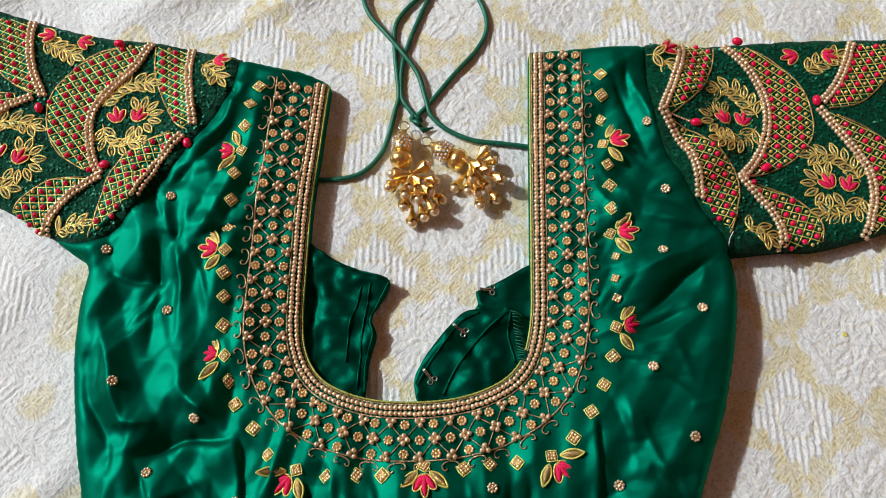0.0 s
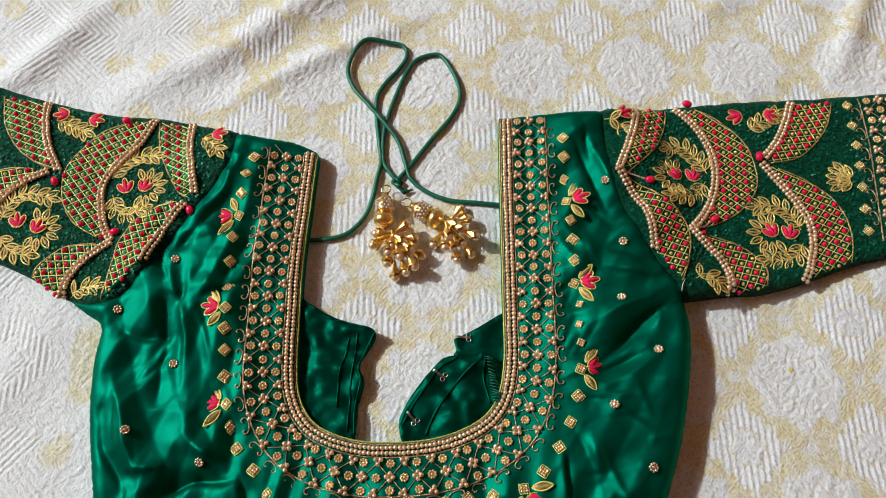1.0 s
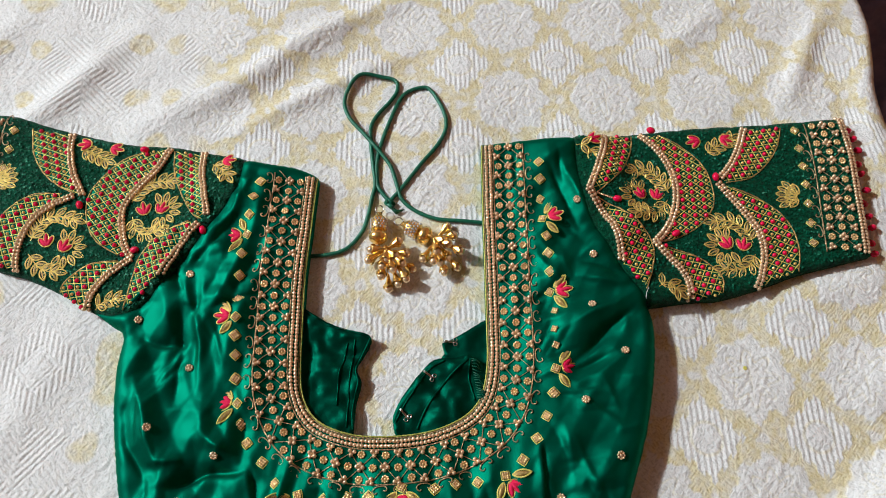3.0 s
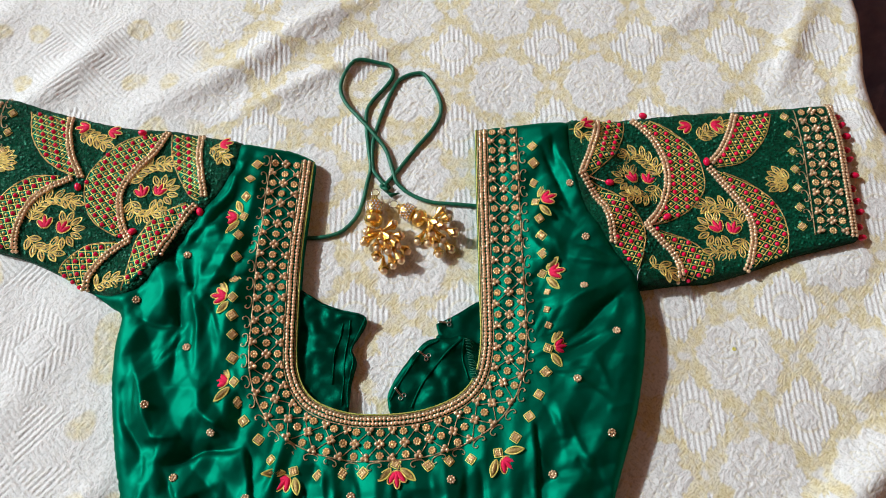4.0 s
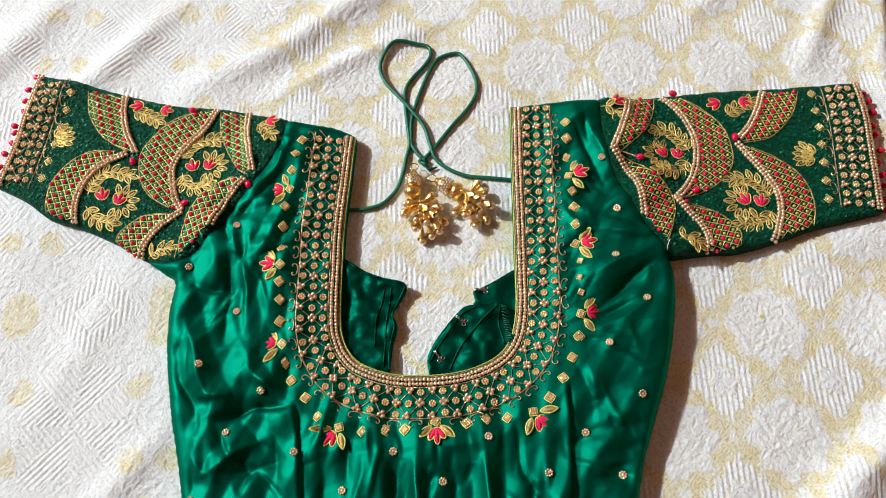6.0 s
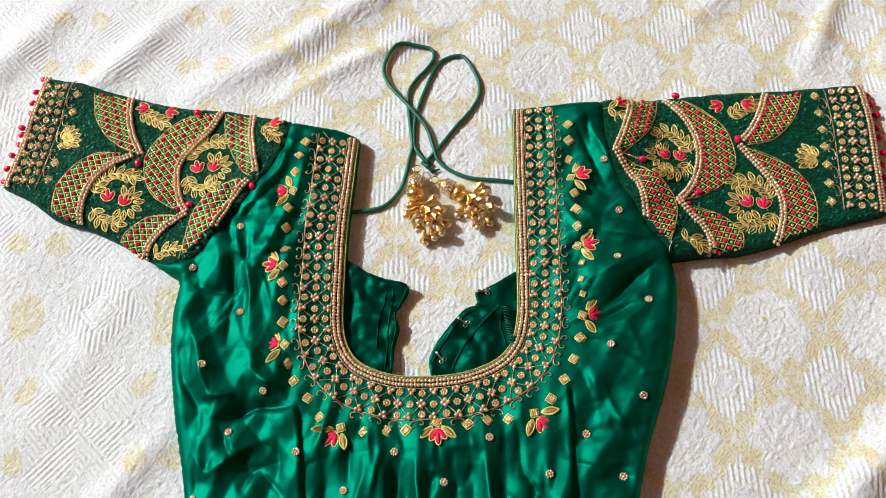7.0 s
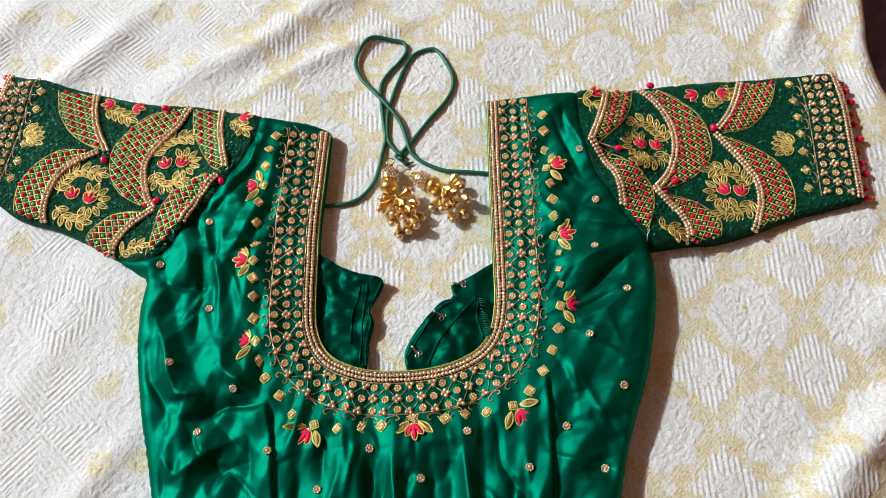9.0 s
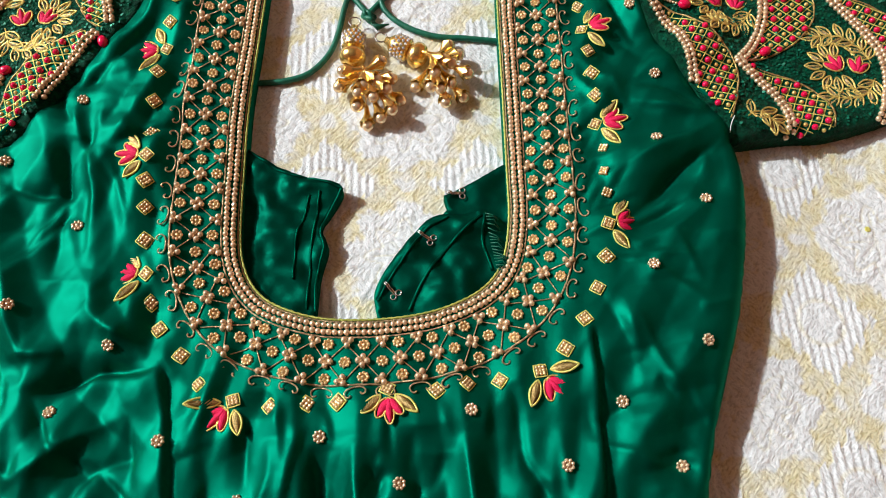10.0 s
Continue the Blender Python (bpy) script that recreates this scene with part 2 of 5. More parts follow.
def weave(P):
    """The woven relief of the cover (metres) and where its gold ground shows."""
    warp = P + 0.005 * np.stack([wobble(P, 8, 1), wobble(P, 8, 2)], 1)
    left = np.clip((-0.175 - P[:, 0]) / 0.03, 0, 1)
    u, v = (warp[:, 0] - 0.2415) / PX, (warp[:, 1] - 0.134) / PY
    ribs = 0.5 + 0.5 * np.cos(P[:, 0] * 2 * np.pi / 0.0047 + 0.5 * wobble(P, 60, 8))
    step = 0.025 * np.sign(np.sin(P[:, 0] * 2 * np.pi / 0.0094))
    twill = 0.5 + 0.5 * np.cos((P[:, 0] + P[:, 1] * np.where(np.sin(u * np.pi) > 0, 1, -1)) * 2 * np.pi / 0.0038)
    slant = np.where(np.sin(u * np.pi * 3) * np.sin(v * np.pi * 2.5) > 0, 1.0, -1.0)
    stitch = np.stack([P[:, 0] + slant * P[:, 1], (P[:, 0] - slant * P[:, 1]) * 0.4], 1) * 0.7071
    crumb = 0.5 + 0.42 * wobble(stitch, 520, 4) + 0.2 * wobble(P, 560, 14)
    # the main lattice: ribbed diamonds, and scalloped rosettes between them
    dia = np.abs(near(u)) * 1.02 + np.abs(near(v)) * 0.93 + step
    cu, cv = near(u - 0.5), near(v - 0.5)
    r, ang = np.hypot(cu, cv), np.arctan2(cv, cu)
    petal = 0.37 + 0.03 * np.cos(8 * ang + 0.4) + 0.03 * wobble(P, 130, 3) + 0.03 * wobble(P, 420, 13)
    in_dia = np.clip((0.335 - dia) / 0.012, 0, 1)
    core = np.hypot(near(u), near(v))
    in_core = np.clip((0.125 + 0.02 * np.cos(6 * np.arctan2(near(v), near(u))) - core) / 0.012, 0, 1)
    in_round = np.clip((petal - r) / 0.03, 0, 1) * (1 - in_dia)
    lines = in_round * np.clip(1.5 - np.abs(np.abs(r - 0.2 - 0.05 * np.cos(8 * ang)) - 0.0) / 0.012, 0, 1)
    lines = np.maximum(lines, in_round * np.clip(1.3 - np.abs(np.sin(4 * ang)) * r / 0.018, 0, 1) * (r < 0.2))
    knot = np.minimum(np.hypot(near(u), near(v - 0.5)), np.hypot(near(u - 0.5), near(v)))
    knots = np.clip((0.065 + 0.04 * wobble(P, 200, 6) - knot) / 0.03, 0, 1)
    white = np.clip(in_dia + in_round + knots * 0.85, 0, 1)
    ring = in_dia * np.clip(1.4 - np.abs(core - 0.135) / 0.014, 0, 1)
    h = in_dia * (1 - in_core) * (ribs * 0.55 + 0.35 * crumb) + in_dia * in_core * (0.4 + 0.6 * crumb)
    h = h + in_round * (0.15 + 0.75 * crumb - 0.3 * lines) + (1 - white) * (0.35 * twill + 0.3 * crumb) + knots * 0.3 * crumb
    gold = (1 - white) + 0.45 * lines + 0.5 * ring
    # the border: larger diamonds with a nested square, herringbone stars
    ul, vl = (warp[:, 0] + 0.305) / 0.135, (warp[:, 1] - 0.117) / 0.195
    big = np.abs(near(ul)) * 0.135 + np.abs(near(vl)) * 0.195 * 1.02
    in_big = np.clip((0.0415 - big) / 0.0012, 0, 1)
    nest = np.clip((0.021 - big) / 0.001, 0, 1)
    groove = np.clip(1.3 - np.abs(big - 0.021) / 0.0016, 0, 1) + np.clip(1.3 - np.abs(big - 0.0155) / 0.0012, 0, 1)
    sx, sy = near(ul) * 0.135, near(vl - 0.5) * 0.195
    herring = 0.5 + 0.5 * np.cos((np.abs(sx) + np.abs(sy) * np.where(np.abs(sx) > np.abs(sy), 1, -1)) * 2 * np.pi / 0.0062)
    star = np.clip((0.045 - np.maximum(np.abs(sx), np.abs(sy)) + 0.006 * wobble(P, 90, 7)) / 0.003, 0, 1) * (1 - in_big)
    spot = np.hypot(near(ul - 0.5) * 0.135, near(vl) * 0.195 * 0.8) + 0.010 * wobble(P, 45, 9)
    spots = np.clip((0.024 - spot) / 0.004, 0, 1) + np.clip((0.012 - np.hypot(np.abs(sx) - 0.05, np.abs(sy) - 0.03) + 0.004 * wobble(P, 80, 10)) / 0.003, 0, 1)
    hl = in_big * (1 - nest) * (ribs * 0.55 + 0.3 * crumb) + nest * 0.6 * crumb - in_big * groove * 0.4 + star * (0.5 * herring + 0.35 * crumb)
    hl = hl + (1 - in_big) * (1 - star) * (0.3 * twill + 0.6 * crumb)
    gl = np.clip(spots * (1 - in_big), 0, 1) * 0.85 + 0.08 * crumb
    h, gold = h * (1 - left) + hl * left, gold * (1 - left) + gl * left
    gold = np.clip(gold * (0.8 + 0.35 * wobble(P, 250, 5)) + 0.1 * wobble(P, 500, 15) * in_round, 0, 1)
    return h * 0.0014, gold


def cover_base(P):
    z = -0.004 + 0.0022 * wobble(P, 7, 11) + 0.0012 * wobble(P, 18, 12)
    z = z - 0.011 * np.clip((P[:, 0] - 0.19) / 0.26, 0, 1) ** 1.3 * np.clip((0.15 - P[:, 1]) / 0.12, 0, 1) ** 1.3
    for a, b, w, h in COVER_FOLDS:
        z = z + ridge(P + 0.006 * np.stack([wobble(P, 12, 21), wobble(P, 12, 22)], 1), a, b, w, h)
    return z


def axis_points(lo, fine_lo, fine_hi, hi, fine, coarse):
    return np.concatenate([np.arange(lo, fine_lo, coarse), np.arange(fine_lo, fine_hi, fine), np.arange(fine_hi, hi + coarse / 2, coarse)])


xs = axis_points(-1.04, -0.50, 0.452, 0.44, 0.0011, 0.02)
ys = axis_points(-0.94, -0.11, 0.53, 0.90, 0.0011, 0.02)
hang = np.array([0.004, 0.008, 0.011, 0.012, 0.013, 0.014, 0.014, 0.015])
xs = np.concatenate([xs, xs[-1] + hang])
drop = np.concatenate([np.zeros(len(xs) - 8), [0.001, 0.004, 0.01, 0.03, 0.08, 0.15, 0.2, 0.23]])
X, Y = np.meshgrid(xs, ys)
P = np.stack([X.ravel(), Y.ravel()], 1)
relief, gold_v = weave(P)
Z = cover_base(P) + relief - np.tile(drop, len(ys))
edge_wave = np.clip((P[:, 0] - 0.41) / 0.04, 0, 1)
PXY = P.copy()
PXY[:, 0] += edge_wave * (0.005 * np.sin(P[:, 1] * 31) + 0.003 * wobble(P, 25, 31))
me = bpy.data.meshes.new("bed_cover")
nx, ny = len(xs), len(ys)
me.vertices.add(nx * ny)
me.vertices.foreach_set("co", np.column_stack([PXY, Z]).ravel().astype(np.float32))
I = (np.arange(ny - 1)[:, None] * nx + np.arange(nx - 1)[None]).ravel()
quads = np.stack([I, I + 1, I + nx + 1, I + nx], 1).ravel().astype(np.int32)
me.loops.add(len(quads))
me.loops.foreach_set("vertex_index", quads)
me.polygons.add(len(I))
me.polygons.foreach_set("loop_start", np.arange(0, len(quads), 4, dtype=np.int32))
me.attributes.new("gold", "FLOAT", "POINT").data.foreach_set("value", gold_v.astype(np.float32))
me.update(calc_edges=True)
me.shade_smooth()
me.materials.append(JACQUARD)
tagged(new("bed_cover", me), "cream and pale gold jacquard bed cover, softly rumpled", "bed cover")

# ---- the blouse's outline ----
NECK = curve([(-0.0740, 0.2800), (-0.0780, 0.2340), (-0.0820, 0.1880), (-0.0830, 0.1440), (-0.0830, 0.1020), (-0.0790, 0.0810), (-0.0690, 0.0660), (-0.0530, 0.0570), (-0.0330, 0.0520), (-0.0090, 0.0510), (0.0150, 0.0530), (0.0360, 0.0590), (0.0530, 0.0690), (0.0630, 0.0840), (0.0680, 0.1090), (0.0690, 0.1400), (0.0700, 0.1840), (0.0710, 0.2410), (0.0730, 0.3100)], 0.002)
SHOULDER_R = curve([(0.0740, 0.3110), (0.1200, 0.3140), (0.1570, 0.3140)], 0.003)
SHOULDER_L = curve([(-0.0740, 0.2820), (-0.0930, 0.2910), (-0.1150, 0.2950), (-0.1400, 0.3000)], 0.003)
SEAM_R = curve([(0.1570, 0.3140), (0.1590, 0.2510), (0.1730, 0.2100), (0.1910, 0.1750), (0.2060, 0.1510)], 0.003)
SEAM_L = curve([(-0.1400, 0.3000), (-0.1440, 0.2700), (-0.1600, 0.2420), (-0.1790, 0.2130), (-0.1970, 0.1850), (-0.2180, 0.1620), (-0.2380, 0.1560), (-0.2610, 0.1620)], 0.003)
SIDE_R = curve([(0.2060, 0.1520), (0.2070, 0.1280), (0.2050, 0.1070), (0.1990, 0.0770), (0.1880, 0.0390), (0.1750, 0.0070), (0.1650, -0.0200), (0.1560, -0.0510), (0.1470, -0.0840)], 0.003)
SIDE_L = curve([(-0.2620, 0.1630), (-0.2460, 0.1510), (-0.2320, 0.1400), (-0.2340, 0.1170), (-0.2330, 0.0860), (-0.2270, 0.0470), (-0.2190, 0.0090), (-0.2120, -0.0190), (-0.2060, -0.0460), (-0.1990, -0.0790)], 0.003)
TOP_R = curve([(0.1570, 0.3150), (0.1850, 0.3150), (0.2290, 0.3190), (0.2890, 0.3220), (0.3430, 0.3240), (0.4080, 0.3260)], 0.003)
CUFF_R = curve([(0.4080, 0.3270), (0.4090, 0.2870), (0.4060, 0.2420), (0.4020, 0.1900)], 0.003)
BOT_R = curve([(0.4020, 0.1900), (0.3690, 0.1830), (0.3370, 0.1760), (0.3060, 0.1660), (0.2690, 0.1570), (0.2440, 0.1560), (0.2070, 0.1520)], 0.003)
TOP_L = curve([(-0.3940, 0.3640), (-0.3510, 0.3510), (-0.2970, 0.3350), (-0.2450, 0.3210), (-0.2050, 0.3170), (-0.1710, 0.3090), (-0.1400, 0.3010)], 0.003)
CUFF_L = curve([(-0.3940, 0.3650), (-0.4000, 0.3240), (-0.4070, 0.2830), (-0.4140, 0.2410)], 0.003)
BOT_L = curve([(-0.4140, 0.2410), (-0.3850, 0.2260), (-0.3570, 0.2060), (-0.3260, 0.1960), (-0.2920, 0.1800), (-0.2630, 0.1630)], 0.003)
HEM = np.array([SIDE_R[-1], (SIDE_R[-1] + SIDE_L[-1]) / 2 - (0, 0.01), SIDE_L[-1]])
OUTER = [SIDE_R, SIDE_L, HEM]
SLEEVE_EDGES = [TOP_R, CUFF_R, BOT_R, TOP_L, CUFF_L, BOT_L, SHOULDER_R, SHOULDER_L]
DART_L = curve([(-0.1180, 0.0310), (-0.1120, -0.0030), (-0.1080, -0.0480), (-0.1040, -0.0770)], 0.004)
DART_R = curve([(0.1070, 0.0430), (0.1070, 0.0020), (0.1040, -0.0510), (0.1030, -0.0790)], 0.004)
# folds of the satin: ends, width, height
FOLDS = [
    (a, b, w * 0.001, h * 0.001) for (a, b), w, h in (
        ([(0.2000, 0.1520), (0.1290, 0.0970)], 9, -5), ([(0.1990, 0.1630), (0.1270, 0.1280)], 9, 4),
        ([(0.2020, 0.1160), (0.1330, 0.0820)], 10, 4), ([(0.1400, 0.2980), (0.1700, 0.2200)], 6, 3.5),
        ([(0.1310, 0.2890), (0.1570, 0.2200)], 5, -3), ([(0.1460, 0.1810), (0.1900, 0.1690)], 7, 3),
        ([(0.1210, 0.0580), (0.1300, 0.0020)], 10, 4), ([(0.1140, 0.0200), (0.1560, 0.0290)], 5, -2),
        ([(0.1290, -0.0160), (0.1820, 0.0570)], 10, 3), ([(0.1440, -0.0510), (0.1680, 0.0100)], 9, -4),
        ([(-0.1850, 0.0160), (-0.1190, 0.0310)], 5, -5), ([(-0.2180, 0.1050), (-0.1830, 0.0190)], 12, 5),
        ([(-0.1790, 0.1670), (-0.1810, 0.0740)], 14, -6), ([(-0.1660, 0.1890), (-0.1620, 0.0830)], 11, 5),
        ([(-0.2140, 0.1360), (-0.1750, 0.1250)], 5, -2.5), ([(-0.2250, 0.0800), (-0.2010, 0.0170)], 7, -4),
        ([(-0.1600, 0.0640), (-0.1290, 0.0340)], 9, 4), ([(-0.2010, 0.0350), (-0.1680, 0.0400)], 6, 3),
        ([(-0.1980, -0.0330), (-0.1370, 0.0020)], 12, 4), ([(-0.1610, -0.0420), (-0.1260, -0.0120)], 8, -3),
        ([(-0.0390, -0.0180), (-0.0360, -0.0770)], 8, -4), ([(-0.0160, -0.0140), (-0.0180, -0.0780)], 8, 5),
        ([(0.0110, -0.0100), (0.0170, -0.0780)], 9, -4), ([(0.0340, -0.0140), (0.0410, -0.0780)], 8, 4),
        ([(0.0580, 0.0120), (0.0690, -0.0410)], 7, -3.5), ([(-0.0620, -0.0130), (-0.0640, -0.0770)], 9, 4),
        ([(-0.0990, -0.0120), (-0.0820, -0.0770)], 9, -3), ([(0.0840, -0.0110), (0.0870, -0.0790)], 7, 3),
        ([(-0.1300, 0.2850), (-0.1580, 0.2290)], 6, 3), ([(-0.1430, 0.2460), (-0.1810, 0.1900)], 7, -3.5))]
BACK = np.linalg.inv(np.array(((0.8, 0.35), (-0.6, 0.7))))
CREASES = []
crng = random.Random(5)
for x0, x1, y0, y1, tilt, spread, count in (
        (-0.225, -0.13, -0.05, 0.20, 100, 35, 34), (-0.11, 0.10, -0.06, 0.02, 92, 18, 32), (0.11, 0.20, 0.10, 0.17, 215, 25, 16),
        (0.11, 0.19, -0.05, 0.10, 160, 50, 28), (0.10, 0.17, 0.17, 0.29, 300, 30, 12), (-0.20, -0.11, 0.16, 0.28, 235, 25, 12)):
    for _ in range(count):
        cx, cy, an, L = crng.uniform(x0, x1), crng.uniform(y0, y1), radians(tilt + crng.uniform(-spread, spread)), crng.uniform(0.015, 0.055)
        ox, oy = math.cos(an) * L / 2, math.sin(an) * L / 2
        CREASES.append(((cx - ox, cy - oy), (cx + ox, cy + oy), crng.uniform(0.0024, 0.0062), crng.choice((-1, -1, 1)) * crng.uniform(0.0012, 0.0036)))


def cloth_height(P):
    """The height of the blouse's upper cloth over the bed."""
    d_out = np.min([dist_to(P, l[::2] if len(l) > 8 else l) for l in OUTER], 0)
    d_sl = np.min([dist_to(P, np.vstack([l[::3], l[-1:]])) for l in SLEEVE_EDGES], 0)
    d_neck = dist_to(P, NECK[::2])
    seam = np.minimum(dist_to(P, SEAM_L[::2]), dist_to(P, SEAM_R[::2]))
    body = 0.008 + 0.010 * np.clip(np.minimum(d_neck, 0.06) / 0.06, 0, 1) + 0.002 * np.clip((P[:, 0] - 0.11) / 0.08, 0, 1)
    arm_r = np.clip((P[:, 0] - 0.165 - 0.3 * np.clip(0.314 - P[:, 1], 0, 1)) / 0.04, 0, 1)
    arm_l = np.clip((-0.145 - 0.55 * np.clip(0.30 - P[:, 1], 0, 1) - P[:, 0]) / 0.04, 0, 1) * np.clip((P[:, 1] - 0.12) / 0.05, 0, 1)
    arm = np.maximum(arm_r * np.clip((P[:, 1] - 0.13) / 0.05, 0, 1), arm_l)
    h = body * (1 - arm) + 0.009 * arm
    r_out = np.clip(d_out / 0.012, 0, 1)
    r_sl = np.clip(d_sl / 0.010, 0, 1)
    h = h * (0.25 + 0.75 * np.sqrt(1 - (1 - r_out) ** 2)) * (0.35 + 0.65 * np.sqrt(1 - (1 - r_sl) ** 2))
    soft = np.clip(np.minimum(d_out, d_sl) / 0.02, 0, 1) * np.clip(d_neck / 0.045, 0.12, 1) * (1 - 0.8 * arm)
    Q = P + 0.004 * np.stack([wobble(P, 40, 41), wobble(P, 40, 42)], 1)
    Q2 = P @ np.array(((0.8, 0.35), (-0.6, 0.7))) + 0.012 * np.stack([wobble(P, 16, 45), wobble(P, 16, 46)], 1)
    f = 0.006 * (0.5 - np.abs(wobble(Q2, 17, 43))) + 0.0032 * (0.5 - np.abs(wobble(Q2 * (1, 0.6), 45, 44))) + 0.0022 * (0.5 - np.abs(wobble(Q2 * (1, 0.4), 75, 47)))
    f = f * 0.35
    to_l, to_r = np.clip((-0.085 - P[:, 0]) / 0.04, 0, 1), np.clip((P[:, 0] - 0.085) / 0.04, 0, 1)
    for zone, ang, wave, amp, seed in (
            (to_l, 18, 0.046, 0.0034, 61), (to_l, -24, 0.031, 0.0026, 63), (to_l, 62, 0.052, 0.0026, 65), (to_l, 5, 0.017, 0.0008, 67), (to_l, 80, 0.022, 0.0008, 85),
            (1 - to_l - to_r, 4, 0.030, 0.0052, 71), (1 - to_l - to_r, -12, 0.019, 0.0020, 73),
            (to_r, 124, 0.050, 0.0036, 75), (to_r, 150, 0.030, 0.0014, 77), (to_r, 20, 0.045, 0.0030, 79), (to_r, 100, 0.018, 0.0007, 81)):
        c, d = math.cos(radians(ang)), math.sin(radians(ang))
        along = np.stack([P[:, 0] * c + P[:, 1] * d, (P[:, 1] * c - P[:, 0] * d) * 0.4], 1)
        phase = along[:, 0] / wave + 0.35 * wobble(along, 0.7 / wave, seed)
        f = f + zone * amp * np.clip(0.4 + 0.95 * wobble(along, 0.6 / wave, seed + 20), 0, 1) * np.arcsin(0.99 * np.sin(phase * 2 * np.pi)) * 0.637
    for a, b, w, hh in FOLDS:
        f = f + (1.1 if a[0] > 0.11 and a[1] + b[1] < 0.2 else 1.8) * ridge(Q, a, b, w, hh, True)
    for a, b, w, hh in CREASES:
        f = f + 0.95 * ridge(Q2 @ BACK, a, b, w, hh, True)
    step = np.zeros(len(P))
    for line in (DART_L, DART_R):
        side = P[:, 0] - np.interp(P[:, 1], line[::-1, 1], line[::-1, 0])
        on = np.clip((line[0, 1] - P[:, 1]) / 0.01, 0, 1)
        step = step + on * (0.0026 * np.tanh(-side / 0.0012) * np.exp(-np.abs(side) / 0.010) - 0.0022 * np.exp(-(side / 0.0014) ** 2))
    h = h + f * soft - 0.0022 * np.exp(-(seam / 0.003) ** 2) + step
    return np.maximum(h, 0.0025) + cover_base(P) + 0.004


GX0, GY0, GS, GNX, GNY = -0.435, -0.125, 0.0011, 790, 458
gxx, gyy = np.meshgrid(GX0 + GS * np.arange(GNX), GY0 + GS * np.arange(GNY))
HEIGHTS = cloth_height(np.stack([gxx.ravel(), gyy.ravel()], 1)).reshape(GNY, GNX)


def top_z(P):
    """The cloth's height, read from its height grid."""
    P = np.atleast_2d(np.asarray(P, float))
    a = np.clip((P[:, 0] - GX0) / GS, 0, GNX - 1.001)
    b = np.clip((P[:, 1] - GY0) / GS, 0, GNY - 1.001)
    i, j = a.astype(int), b.astype(int)
    a, b = a - i, b - j
    H = HEIGHTS
    return (H[j, i] * (1 - a) + H[j, i + 1] * a) * (1 - b) + (H[j + 1, i] * (1 - a) + H[j + 1, i + 1] * a) * b


def cloth(name, outline, material, parent, cell, label="", z=top_z, skirt=0.0):
    """A piece of cloth inside an outline, laid over the height z, its edges turned down to the bed."""
    outline = np.asarray(outline)
    keep = np.linalg.norm(outline - np.roll(outline, 1, 0), axis=1) > 1e-4
    outline = outline[keep]
    lo, hi = outline.min(0), outline.max(0)
    gx, gy = np.meshgrid(np.arange(lo[0], hi[0], cell), np.arange(lo[1], hi[1], cell * 0.87))
    gx = gx + (np.arange(gx.shape[0]) % 2)[:, None] * cell / 2
    G = np.stack([gx.ravel(), gy.ravel()], 1)
    G = G[inside(G, outline)]
    G = G[dist_to(G, np.vstack([outline, outline[:1]])) > cell * 0.45]
    n = len(outline)
    allp = np.vstack([outline, G])
    v, e, f, *_ = geometry.delaunay_2d_cdt([Vector(q) for q in allp.tolist()], [], [list(range(n))], 1, 1e-6)
    v2 = np.array([tuple(q) for q in v])
    zz = z(v2)
    verts = np.column_stack([v2, zz]).tolist()
    faces = [tuple(t) for t in f]
    area = sum((v2[t[1]][0] - v2[t[0]][0]) * (v2[t[2]][1] - v2[t[0]][1]) - (v2[t[2]][0] - v2[t[0]][0]) * (v2[t[1]][1] - v2[t[0]][1]) for t in faces)
    if area < 0:
        faces = [t[::-1] for t in faces]
    count = {}
    for t in faces:
        for a, b in zip(t, t[1:] + t[:1]):
            count[(a, b)] = 1
    low = {}
    for a, b in list(count):
        if (b, a) not in count:
            for k in (a, b):
                if k not in low:
                    low[k] = len(verts)
                    verts.append((v2[k][0], v2[k][1], skirt))
            faces.append((b, a, low[a], low[b]))
    return part(name, mesh_of(name, verts, faces, material), parent, label)


from mathutils import geometry

blouse = tagged(new("saree_blouse"), "emerald satin blouse with gold bead and red embroidery on bed cover", "blouse")
body_line = np.vstack([NECK[:-1], SHOULDER_R[:-1], SEAM_R[:-1], SIDE_R[:-1], HEM[:-1], SIDE_L[::-1][:-1], SEAM_L[::-1][:-1], SHOULDER_L[::-1][:-1]])
front_panel = cloth("front_panel", body_line, SATIN, blouse, 0.0018, "crumpled emerald satin front panel", skirt=-0.012)
sleeve_r = cloth("sleeve", np.vstack([TOP_R[:-1], CUFF_R[:-1], BOT_R[:-1], SEAM_R[::-1][:-1]]), VELVET, blouse, 0.003, "dark green sequinned sleeve", skirt=-0.012)
sleeve_l = cloth("sleeve", np.vstack([TOP_L[::-1][:-1], CUFF_L[:-1], BOT_L[:-1], SEAM_L[::-1][:-1]]), VELVET, blouse, 0.003, "dark green sequinned sleeve", skirt=-0.012)


# ---- small shapes ----
def ball(subdiv=2):
    bm = bmesh.new()
    bmesh.ops.create_icosphere(bm, subdivisions=subdiv, radius=1)
    v = np.array([tuple(q.co) for q in bm.verts])
    f = np.array([[q.index for q in t.verts] for t in bm.faces])
    bm.free()
    return v, f


BALL_V, BALL_F = ball()


